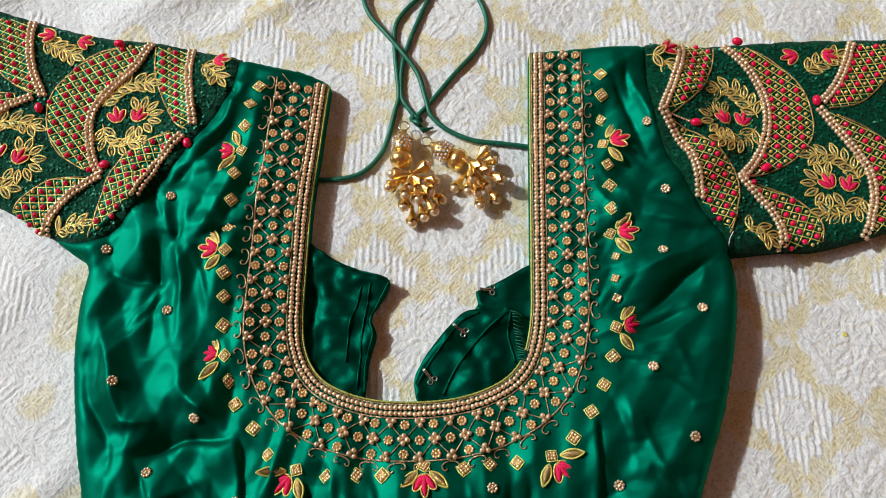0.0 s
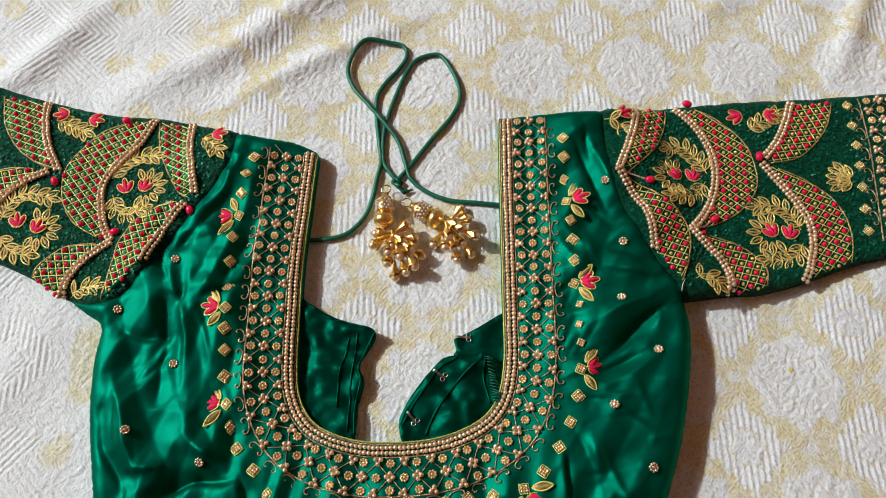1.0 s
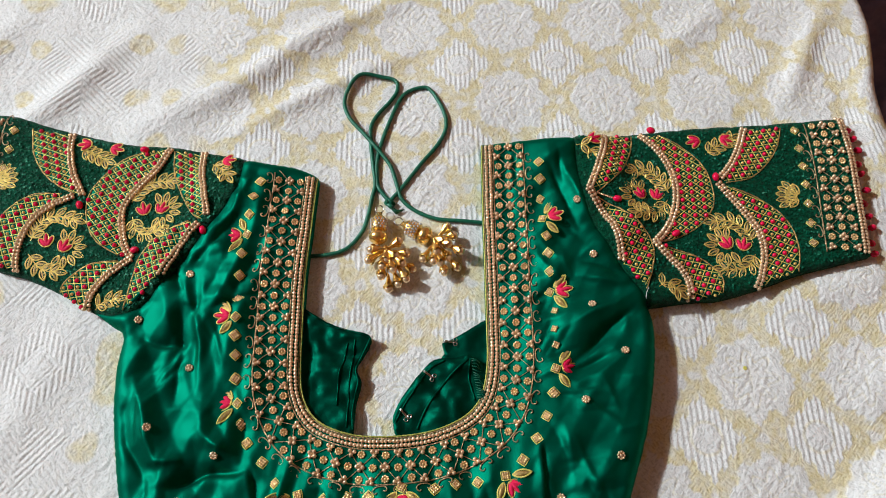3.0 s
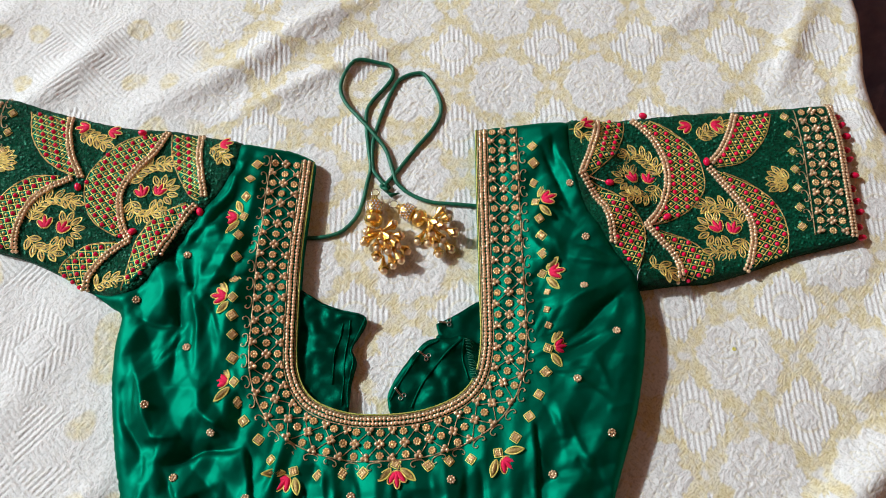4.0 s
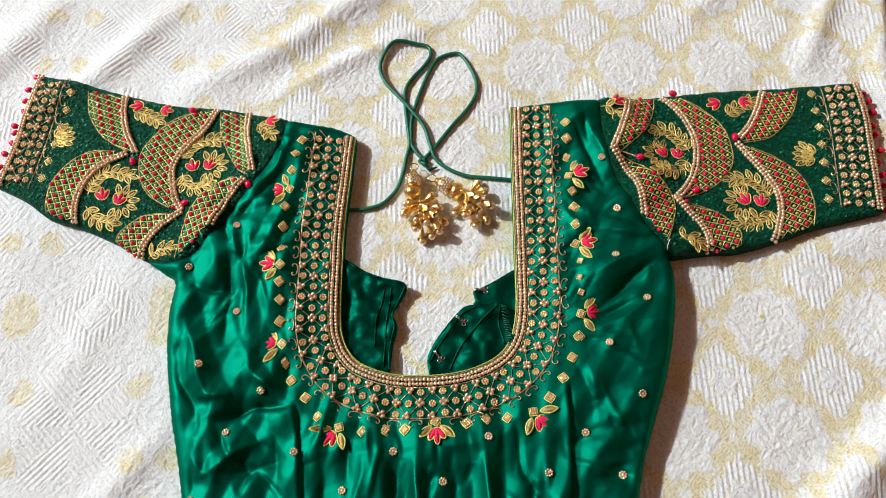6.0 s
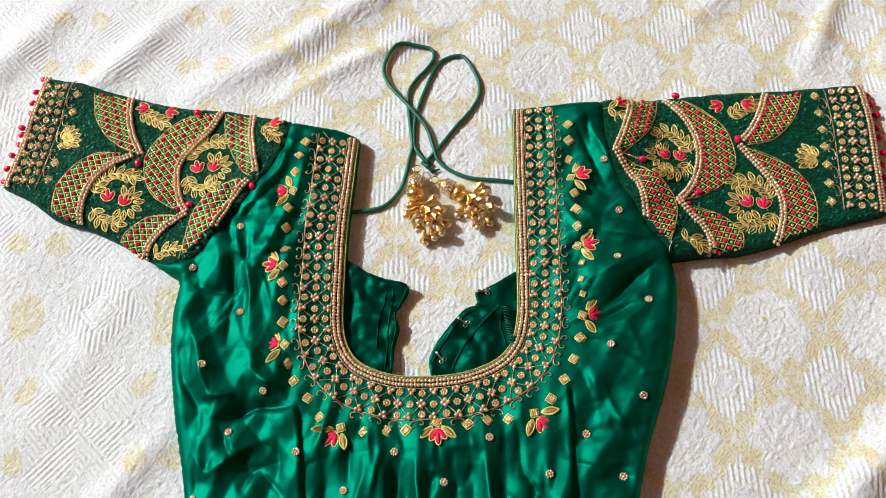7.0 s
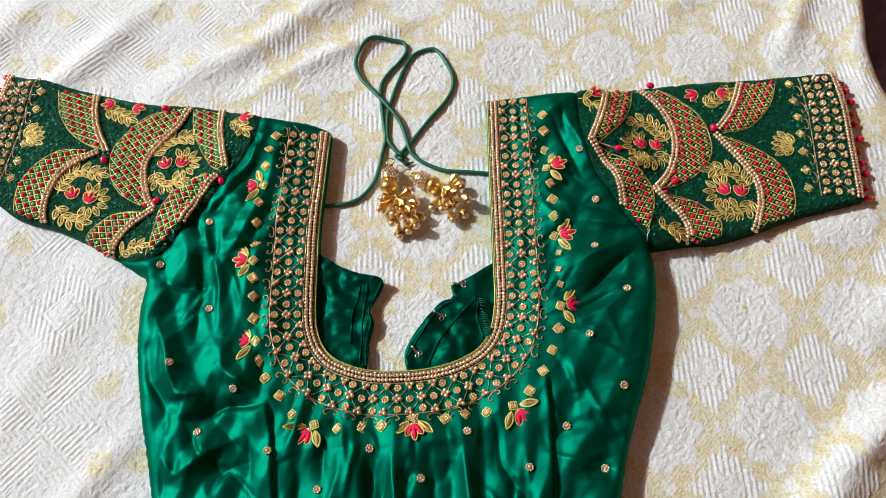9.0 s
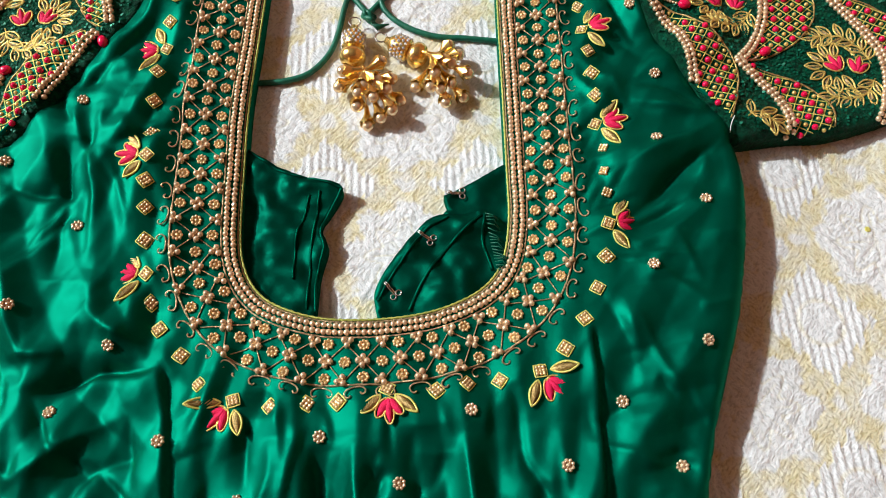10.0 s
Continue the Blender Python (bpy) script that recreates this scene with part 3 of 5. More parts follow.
def shape_beads(centres, radius):
    c = np.asarray(centres, float)
    r = np.broadcast_to(np.asarray(radius, float), (len(c),))
    v = (c[:, None, :] + BALL_V[None] * r[:, None, None]).reshape(-1, 3)
    f = (BALL_F[None] + (np.arange(len(c)) * len(BALL_V))[:, None, None]).reshape(-1, 3)
    return v, f


def shape_tube(pts, radius, sides=6, closed=False, twist=0.0):
    """A round cord along points; twist gives it a rope's lobes."""
    p = np.asarray(pts, float)
    t = np.gradient(p, axis=0)
    if closed:
        t = np.roll(p, -1, 0) - np.roll(p, 1, 0)
    t /= np.linalg.norm(t, axis=1)[:, None] + 1e-12
    up = np.array((0, 0, 1.0))
    n = np.cross(t, up)
    n /= np.linalg.norm(n, axis=1)[:, None] + 1e-9
    b = np.cross(n, t)
    a = np.arange(sides) * 2 * np.pi / sides
    rr = np.full((len(p), sides), float(radius))
    if twist:
        rr = radius * (1 + 0.28 * np.cos(2 * (a[None] - np.arange(len(p))[:, None] * twist)))
    v = p[:, None] + rr[..., None] * (np.cos(a)[None, :, None] * n[:, None] + np.sin(a)[None, :, None] * b[:, None])
    f = []
    m_ = len(p)
    for i in range(m_ if closed else m_ - 1):
        j = (i + 1) % m_
        for k in range(sides):
            l = (k + 1) % sides
            f.append((i * sides + k, i * sides + l, j * sides + l, j * sides + k))
    if not closed:
        f.append(tuple(range(sides))[::-1])
        f.append(tuple((m_ - 1) * sides + k for k in range(sides)))
    return v.reshape(-1, 3), f


def join(*shapes):
    vs, fs, n = [], [], 0
    for v, f in shapes:
        vs.append(np.asarray(v))
        fs += [tuple(int(i) + n for i in q) for q in f]
        n += len(v)
    return np.vstack(vs), fs


def shape_leaf(length, width, height, ribs=0.0, n=12):
    """A padded leaf from the origin along +y, with slanting stitch ridges."""
    v, f = [], []
    cols = 7
    for i in range(n + 1):
        t = i / n
        w = width / 2 * (math.sin(math.pi * (0.06 + 0.93 * t ** 0.85))) ** 0.75
        for j in range(cols):
            q = j / (cols - 1) * 2 - 1
            z = height * (1 - q * q) ** 0.6 * math.sin(math.pi * (0.05 + 0.9 * t)) ** 0.5
            z *= 1 + ribs * (0.5 if (i + abs(j - 3)) % 2 else -0.5)
            v.append((q * w, t * length, z))
    for i in range(n):
        for j in range(cols - 1):
            a = i * cols + j
            f.append((a, a + 1, a + cols + 1, a + cols))
    return np.array(v), f


def loop_leaf(length, width):
    """A leaf outlined in coiled wire, with a vein."""
    t = np.linspace(0, 2 * np.pi, 18, endpoint=False)
    y = length * 0.5 * (1 - np.cos(t))
    x = width / 2 * np.sin(t) * np.sin(np.pi * np.clip(y / length * 0.9 + 0.08, 0, 1)) ** 0.5
    ring = np.stack([x, y, np.full(18, 0.0006)], 1)
    vein = np.stack([np.zeros(4), np.linspace(0.1, 0.85, 4) * length, np.full(4, 0.0006)], 1)
    return join(shape_tube(ring, 0.00062, 5, True), shape_tube(vein, 0.0004, 5))


def turn_shape(s, ang, x=0, y=0, z=0):
    v, f = s
    c, d = math.cos(ang), math.sin(ang)
    return np.column_stack([v[:, 0] * c - v[:, 1] * d + x, v[:, 0] * d + v[:, 1] * c + y, v[:, 2] + z]), f


def place(x, y, ang, lift=0.0):
    """A pose on the blouse's cloth, turned by ang, leaning with the cloth."""
    e = 0.003
    z = top_z([(x, y), (x + e, y), (x - e, y), (x, y + e), (x, y - e)])
    nrm = Vector((-(z[1] - z[2]) / (2 * e), -(z[3] - z[4]) / (2 * e), 1)).normalized()
    if nrm.z < 0.75:
        nrm = Vector((nrm.x * 0.5, nrm.y * 0.5, 1)).normalized()
    q = Vector((0, 0, 1)).rotation_difference(nrm).to_matrix().to_4x4()
    return Matrix.Translation((x, y, z[0] + lift)) @ q @ Matrix.Rotation(ang, 4, "Z")


def on_cloth(P, lift):
    P = np.asarray(P)
    return np.column_stack([P, top_z(P) + lift])


def bead_cushion(beads, rings=11, n=56):
    """Beads sewn tight together on their pad, as one raised surface: (x, y, radius, height of centre) each."""
    ang = np.linspace(0, 2 * np.pi, n, endpoint=False)
    d = np.stack([np.cos(ang), np.sin(ang)], 1)
    reach = np.zeros(n)
    for x, y, r, _ in beads:
        along = d @ np.array((x, y))
        off2 = x * x + y * y - along ** 2
        hit = off2 < r * r
        reach = np.where(hit, np.maximum(reach, along + np.sqrt(np.maximum(r * r - off2, 0))), reach)
    reach = np.maximum(reach, 0.35 * reach.max())
    rad = np.sqrt(np.linspace(0.02, 1, rings))
    Q = (rad[:, None, None] * reach[None, :, None] * d[None]).reshape(-1, 2)
    z = np.full(len(Q), 0.0001)
    for x, y, r, c in beads:
        g2 = r * r - (Q[:, 0] - x) ** 2 - (Q[:, 1] - y) ** 2
        z = np.maximum(z, np.where(g2 > 0, c + np.sqrt(np.maximum(g2, 0)), 0))
    verts = np.vstack([np.column_stack([Q, z]), (0, 0, z[:n].mean())])
    f = [(i * n + k, (i + 1) * n + k, (i + 1) * n + (k + 1) % n, i * n + (k + 1) % n) for i in range(rings - 1) for k in range(n)]
    f += [(k, (k + 1) % n, len(Q)) for k in range(n)]
    return verts, f


def ring_of(n, ring, r, lift=0.7):
    return [(ring * math.cos(k * 2 * math.pi / n), ring * math.sin(k * 2 * math.pi / n), r, r * lift) for k in range(n)]


ROSETTE = mesh_of("rosette", *bead_cushion(ring_of(8, 0.0024, 0.00098) + [(0, 0, 0.0011, 0.0006)], 12, 64), GOLDBEAD)
BUTTI = mesh_of("scattered_rosette", *bead_cushion(ring_of(8, 0.0025, 0.00105) + [(0, 0, 0.0012, 0.0009)], 12, 64), PEARL)
CLUSTER = mesh_of("bead_flower", *bead_cushion(ring_of(4, 0.0024, 0.00172, 0.85), 14, 56), PEARL)
TRIO = mesh_of("bead_trio", *bead_cushion(ring_of(3, 0.0021, 0.00172, 0.85), 14, 54), PEARL)
g = [((i - 1) * 0.0020, (j - 1) * 0.0020, 0.0011, 0.0009) for i in range(3) for j in range(3)]
rim = np.array([(-0.0042, -0.0042, 0.0006), (0, -0.0044, 0.0006), (0.0042, -0.0042, 0.0006), (0.0044, 0, 0.0006), (0.0042, 0.0042, 0.0006), (0, 0.0044, 0.0006), (-0.0042, 0.0042, 0.0006), (-0.0044, 0, 0.0006)]) * 0.9
SQUARE_BEADS = mesh_of("bead_square", *bead_cushion(g, 13, 60), GOLDBEAD)
SQUARE_RIM = mesh_of("square_rim", *shape_tube(rim * 0.93, 0.00042, 5, True), LIME)
LEAF = mesh_of("leaf", *shape_leaf(0.0135, 0.0046, 0.0016, 0.9, 18), DULLZARI)
LEAF_RIM = mesh_of("leaf_rim", *loop_leaf(0.0140, 0.0058), LIME)
petals = [turn_shape(shape_leaf(0.0092, 0.0040, 0.0016, 0.35), a, 0, 0.0003) for a in (-0.60, 0.60)] + [shape_leaf(0.0112, 0.0036, 0.0018, 0.35)]
TULIP = mesh_of("red_flower", *join(*petals), RED)


def outline(length, width, ang):
    t = np.linspace(0, 2 * np.pi, 14, endpoint=False)
    y = length * 0.5 * (1 - np.cos(t))
    x = width / 2 * np.sin(t)
    return turn_shape(shape_tube(np.stack([x, y, np.full(14, 0.0005)], 1), 0.00042, 5, True), ang)


TULIP_RIM = mesh_of("gold_outline", *join(outline(0.0098, 0.0046, -0.60), outline(0.0098, 0.0046, 0.60), outline(0.0118, 0.0042, 0)), ZARI)
SMALL_LEAF = mesh_of("loop_leaf", *join(shape_leaf(0.0098, 0.0026, 0.0007, 0.8), loop_leaf(0.0108, 0.0052)), ZARI)
SMALL_LEAF.materials.append(ANTIQUE)
for face in SMALL_LEAF.polygons[:72]:
    face.material_index = 1
hk = np.array([(0.0034, 0.0028), (0.0046, 0.0038), (0.0040, 0.0053), (0.0022, 0.0055), (0.0006, 0.0037), (0.0, 0.0), (0.0005, -0.0035), (0.0022, -0.0054), (0.0044, -0.0050), (0.0052, -0.0034), (0.0042, -0.0024)])
hk = curve(hk, 0.0007)
HOOK = mesh_of("curl", *shape_tube(np.column_stack([hk, np.full(len(hk), 0.0006)]), 0.00048, 5), ANTIQUE)
DROP_V = BALL_V * np.array((0.0031, 0.0042, 0.0029))
DROP = mesh_of("red_drop_bead", DROP_V, BALL_F.tolist(), REDBEAD)


# ---- embroidery round the neck ----
def offset_line(line, d, step, skip=0.0):
    """The line moved sideways by d and sampled evenly: places and outward normals."""
    t = np.gradient(line, axis=0)
    for _ in range(6):
        t[1:-1] = (t[:-2] + t[1:-1] + t[2:]) / 3
    t /= np.linalg.norm(t, axis=1)[:, None]
    q = line + d * np.stack([t[:, 1], -t[:, 0]], 1)
    s = np.concatenate([[0], np.cumsum(np.linalg.norm(np.diff(q, axis=0), axis=1))])
    u = np.arange(skip, s[-1] - skip * 0.5, step)
    pts = np.stack([np.interp(u, s, q[:, k]) for k in (0, 1)], 1)
    nr = np.stack([np.interp(u, s, t[:, 1]), np.interp(u, s, -t[:, 0])], 1)
    return pts, nr / np.linalg.norm(nr, axis=1)[:, None]


def bead_row(line, d, r, pitch, parent, name="beaded_edging", material=None, skip=0.0012):
    pts, _ = offset_line(line, d, pitch, skip)
    rng = np.random.RandomState(int(abs(d) * 1e5) + len(pts))
    pts = pts + rng.normal(0, 0.00012, pts.shape)
    return part(name, mesh_of(name, *shape_beads(on_cloth(pts, r * 0.75), r * rng.uniform(0.93, 1.05, len(pts))), material or PEARL), parent)


def thread(pts, r, material, parent, name="thread", lift=0.0004, twist=0.0, sides=5):
    return part(name, mesh_of(name, *shape_tube(on_cloth(pts, lift), r, sides, False, twist), material), parent)


def bead_band(line, centre, half, period, parent, skip=0.006, within=None):
    """Bead clusters on a net of threads, with rosettes in its cells."""
    pts, nr = offset_line(line, centre, period, skip)
    shapes = []
    rng = random.Random(len(pts))
    for k, (c, n) in enumerate(zip(pts, nr)):
        tx, ty = -n[1], n[0]
        a = math.atan2(n[1], n[0])
        h = period / 2

        def spot(du, dn):
            return c[0] + tx * du + n[0] * dn + rng.uniform(-3e-4, 3e-4), c[1] + ty * du + n[1] * dn + rng.uniform(-3e-4, 3e-4)

        def sewn(name, me, q, turn):
            if within is None or inside(np.array([q]), within)[0]:
                part(name, me, parent, m=place(*q, turn))

        sewn("bead_flower", CLUSTER, spot(0, 0), a + rng.uniform(-0.2, 0.2))
        sewn("rosette", ROSETTE, spot(h, 0), a + rng.random())
        for side in (-1, 1):
            sewn("bead_trio", TRIO, spot(h, side * half), a + (0 if side < 0 else math.pi) + rng.uniform(-0.3, 0.3))
            sewn("rosette", ROSETTE, spot(0, side * half * 0.86), a + rng.random())
            for du in (-h, h):
                p0, p1 = np.array(spot(0, 0)), np.array(spot(du, side * half))
                if within is None or inside(np.array([p0, p1]), within).all():
                    shapes.append(shape_tube(on_cloth(p0 + (p1 - p0) * np.linspace(0.1, 0.95, 5)[:, None], 0.0005), 0.00036, 5))
    part("net_thread", mesh_of("net_thread", *join(*shapes), ANTIQUE), parent)


thread(offset_line(NECK, 0.0006, 0.0011)[0], 0.0007, PIPING, blouse, "neck_piping", 0.0004, 0.9)
thread(offset_line(NECK, 0.0019, 0.0011)[0], 0.0005, ANTIQUE, front_panel, "edge_thread", 0.0004, 0.9)
for d in (0.0043, 0.0081):
    bead_row(NECK, d, 0.00178, 0.0031, front_panel)
thread(offset_line(NECK, 0.0108, 0.0011)[0], 0.0005, ANTIQUE, front_panel, "edge_thread", 0.0004, 0.9)
bead_band(NECK, 0.0245, 0.0108, 0.0194, front_panel, 0.006, body_line - (0, 0.004))
thread(offset_line(NECK, 0.0375, 0.002)[0], 0.0006, ANTIQUE, front_panel, "outline_thread", 0.0004, 0.8)
pts, nr = offset_line(NECK, 0.0390, 0.0165, 0.006)
for k, (c, n) in enumerate(zip(pts, nr)):
    part("curl", HOOK, front_panel, m=place(c[0], c[1], math.atan2(n[1], n[0]) + 0.22 * math.sin(k * 2.3)) @ Matrix.Diagonal((1, 1 if k % 3 else 0.88, 1, 1)))

SQUARES = [(-0.123, 0.273), (-0.128, 0.258), (-0.131, 0.242), (-0.135, 0.205), (-0.136, 0.186), (-0.136, 0.166), (-0.136, 0.134), (-0.135, 0.118), (-0.134, 0.099), (-0.128, 0.063), (-0.122, 0.048), (-0.109, 0.033), (-0.098, 0.017), (-0.061, 0.004), (-0.043, 0.005), (-0.027, 0.005), (0.023, 0.009), (0.039, 0.012), (0.056, 0.013), (0.091, 0.028), (0.103, 0.044), (0.112, 0.061), (0.119, 0.079)]
SQUARES += [(0.123, 0.285), (0.123, 0.269), (0.1225, 0.251), (0.124, 0.214), (0.1245, 0.198), (0.124, 0.180)]
LOZENGES = [(0.126, 0.147), (0.124, 0.131), (0.124, 0.118)]


def bead_square(x, y, ang, size=1.0):
    m_ = place(x, y, ang + math.pi / 4) @ Matrix.Diagonal((size, size, size, 1))
    ob = part("bead_square", SQUARE_BEADS, blouse, m=m_)
    part("square_rim", SQUARE_RIM, ob, "gold thread rim")


for x, y in SQUARES:
    bead_square(x, y, random.uniform(-0.22, 0.22), random.uniform(0.88, 1.02))
for x, y in LOZENGES:
    part("bead_lozenge", SQUARE_BEADS, blouse, "slanting bead lozenge", place(x, y, 0.35) @ Matrix.Diagonal((1.05, 0.72, 0.9, 1)) @ Matrix.Rotation(math.pi / 4, 4, "Z"))


def spray(x, y, ang, tips, size=1.2):
    """A red flower on a bead square between two gold leaves that end at the tips."""
    out = Vector((math.cos(ang), math.sin(ang)))
    bead_square(x, y, ang + 0.2, 0.9)
    o = Vector((x, y)) + out * 0.0052
    fl = part("red_flower", TULIP, blouse, "crimson thread flower", place(o.x, o.y, ang - math.pi / 2) @ Matrix.Scale(size, 4))
    part("gold_outline", TULIP_RIM, fl)
    for tip in tips:
        way = Vector(tip) - Vector((x, y))
        q = Vector((x, y)) + way * 0.28
        k = way.length * 0.72 / 0.0138
        lf = part("leaf", LEAF, blouse, "padded gold leaf", place(q.x, q.y, math.atan2(way.y, way.x) - math.pi / 2) @ Matrix.Diagonal((1.0, k, 1.0, 1)))
        part("leaf_rim", LEAF_RIM, lf, "bright lime gold rim")


# bead square, the flower's direction in degrees, the two leaves' tips
SPRAYS = (((-0.133, 0.225), 183, (-0.139, 0.239), (-0.147, 0.208)), ((-0.136, 0.149), 171, (-0.152, 0.167), (-0.148, 0.136)),
          ((-0.131, 0.079), 172, (-0.146, 0.094), (-0.145, 0.063)), ((-0.080, 0.008), 228, (-0.104, 0.006), (-0.076, -0.010)),
          ((-0.002, 0.011), 275, (-0.015, -0.002), (0.013, -0.002)), ((0.077, 0.017), 309, (0.097, 0.019), (0.071, -0.001)),
          ((0.122, 0.098), 9, (0.136, 0.116), (0.132, 0.083)), ((0.123, 0.164), 5, (0.137, 0.177), (0.136, 0.149)),
          ((0.122, 0.230), 15, (0.132, 0.248), (0.134, 0.216)))
for (x, y), a, tip_a, tip_b in SPRAYS:
    spray(x, y, radians(a), (tip_a, tip_b))

BUTTIS = [(-0.1970, 0.0610), (-0.1720, 0.0060), (-0.1450, 0.0390), (-0.1780, 0.1890), (-0.2180, 0.1510), (-0.1720, 0.1090), (-0.1150, -0.0110), (-0.0760, -0.0410), (-0.0360, -0.0120), (0.0030, -0.0360), (0.0400, -0.0020), (0.0860, -0.0310), (0.1180, 0.0000), (0.1450, -0.0330), (0.1430, 0.0720), (0.1650, 0.0290), (0.1790, 0.1110), (0.1620, 0.1950), (0.1560, 0.1500), (0.1530, 0.2460), (-0.1960, -0.0460), (-0.1410, -0.0550), (0.0550, -0.0600)]
for x, y in BUTTIS:
    part("scattered_rosette", BUTTI, front_panel, m=place(x, y, random.random()))


# ---- sleeve embroidery ----
def clip_runs(p, poly):
    ok = inside(p, poly)
    runs, cur = [], []
    for q, o in zip(p, ok):
        if o:
            cur.append(q)
        elif cur:
            runs.append(np.array(cur))
            cur = []
    if cur:
        runs.append(np.array(cur))
    return [q for q in runs if len(q) > 2]


def trellis(arc, edge, sleeve, rows=2, seed=0):
    """A scallop: rows of pearls on its inner curve, and a diagonal trellis with red and gold beads out to its rim."""
    A, E = curve(arc, 0.0015), curve(edge, 0.0015)
    poly = np.vstack([A, E[::-1]])
    lo = np.vstack([A[:-1], E[::-1][:-1]])
    cloth("scallop_ground", lo, SATIN, sleeve, 0.004, "green satin scallop", lambda Q: top_z(Q) + 0.00025, -0.004)
    for k in range(rows):
        bead_row(A, (k - (rows - 1) / 2) * 0.0034, 0.0019, 0.0034, sleeve, "pearl_edging", skip=0.0)
    thread(E[::2], 0.0006, DULLZARI, sleeve, "rim_thread", 0.0006, 0.8)
    c = poly.mean(0)
    ax = A[-1] - A[0]
    base = math.atan2(ax[1], ax[0])
    pitch = 0.0060
    lines, reds, golds = [], [], []
    d1 = np.array((math.cos(base + 0.9), math.sin(base + 0.9)))
    d2 = np.array((math.cos(base - 0.9), math.sin(base - 0.9)))
    ss = np.arange(-0.09, 0.09, 0.002)
    for d, o in ((d1, d2), (d2, d1)):
        for i in range(-16, 17):
            for q in clip_runs(c + o * i * pitch + d * ss[:, None], poly):
                lines.append(shape_tube(on_cloth(q, 0.0007), 0.00038, 5))
    cells, kinds = [], []
    for i in range(-16, 17):
        for j in range(-16, 17):
            cells.append(c + d1 * (i + 0.55) * pitch + d2 * (j + 0.55) * pitch)
            kinds.append((i + j) % 2)
    cells, kinds = np.array(cells), np.array(kinds)
    ok = inside(cells, poly) & (dist_to(cells, A) > 0.0032) & (dist_to(cells, E) > 0.0012)
    cells, kinds = cells[ok], kinds[ok]
    if lines:
        part("trellis_thread", mesh_of("trellis_thread", *join(*lines), LIME), sleeve, "lime gold trellis threads")
    for k, r, mt, nm in ((0, 0.0020, REDBEAD, "red_bead_fill"), (1, 0.0014, OCHRE, "gold_bead_fill")):
        if (kinds == k).any():
            part(nm, mesh_of(nm, *shape_beads(on_cloth(cells[kinds == k], r * 0.6), r), mt), sleeve)["kind"] = "stuff"


def sprig(pts, sleeve, both=True):
    """A curved stem with looped gold leaves on both sides."""
    line = curve(pts, 0.0012)
    thread(line, 0.00045, ZARI, sleeve, "stem")
    n = max(2, int(len(line) * 0.0012 / 0.0066))
    for i in range(n):
        k = min(len(line) - 2, int((i + 0.5) / n * len(line)))
        t = line[k + 1] - line[k]
        a = math.atan2(t[1], t[0]) - math.pi / 2
        for side in ((-1, 1) if both else (1 if i % 2 else -1,)):
            part("loop_leaf", SMALL_LEAF, sleeve, m=place(line[k][0], line[k][1], a + side * 0.8))
    t = line[-1] - line[-2]
    part("loop_leaf", SMALL_LEAF, sleeve, m=place(line[-1][0], line[-1][1], math.atan2(t[1], t[0]) - math.pi / 2))


def red_flower(x, y, ang, size=1.0):
    fl = part("red_flower", TULIP, blouse, "crimson thread flower", place(x, y, ang - math.pi / 2, 0.0003) @ Matrix.Scale(size, 4))
    part("gold_outline", TULIP_RIM, fl)


def fan(x, y, ang, n, radius, spread, sleeve):
    """Looped gold petals spread round a point."""
    for i in range(n):
        a = ang + (i / (n - 1) - 0.5) * spread
        part("loop_leaf", SMALL_LEAF, sleeve, m=place(x + radius * math.cos(a), y + radius * math.sin(a), a - math.pi / 2))


def drop_bead(x, y, ang, parent, lift=0.0022, cloth_=True):
    m_ = place(x, y, ang, lift) if cloth_ else Matrix.Translation((x, y, lift)) @ Matrix.Rotation(ang, 4, "Z")
    part("red_drop_bead", DROP, parent, "crimson glass drop bead", m_)


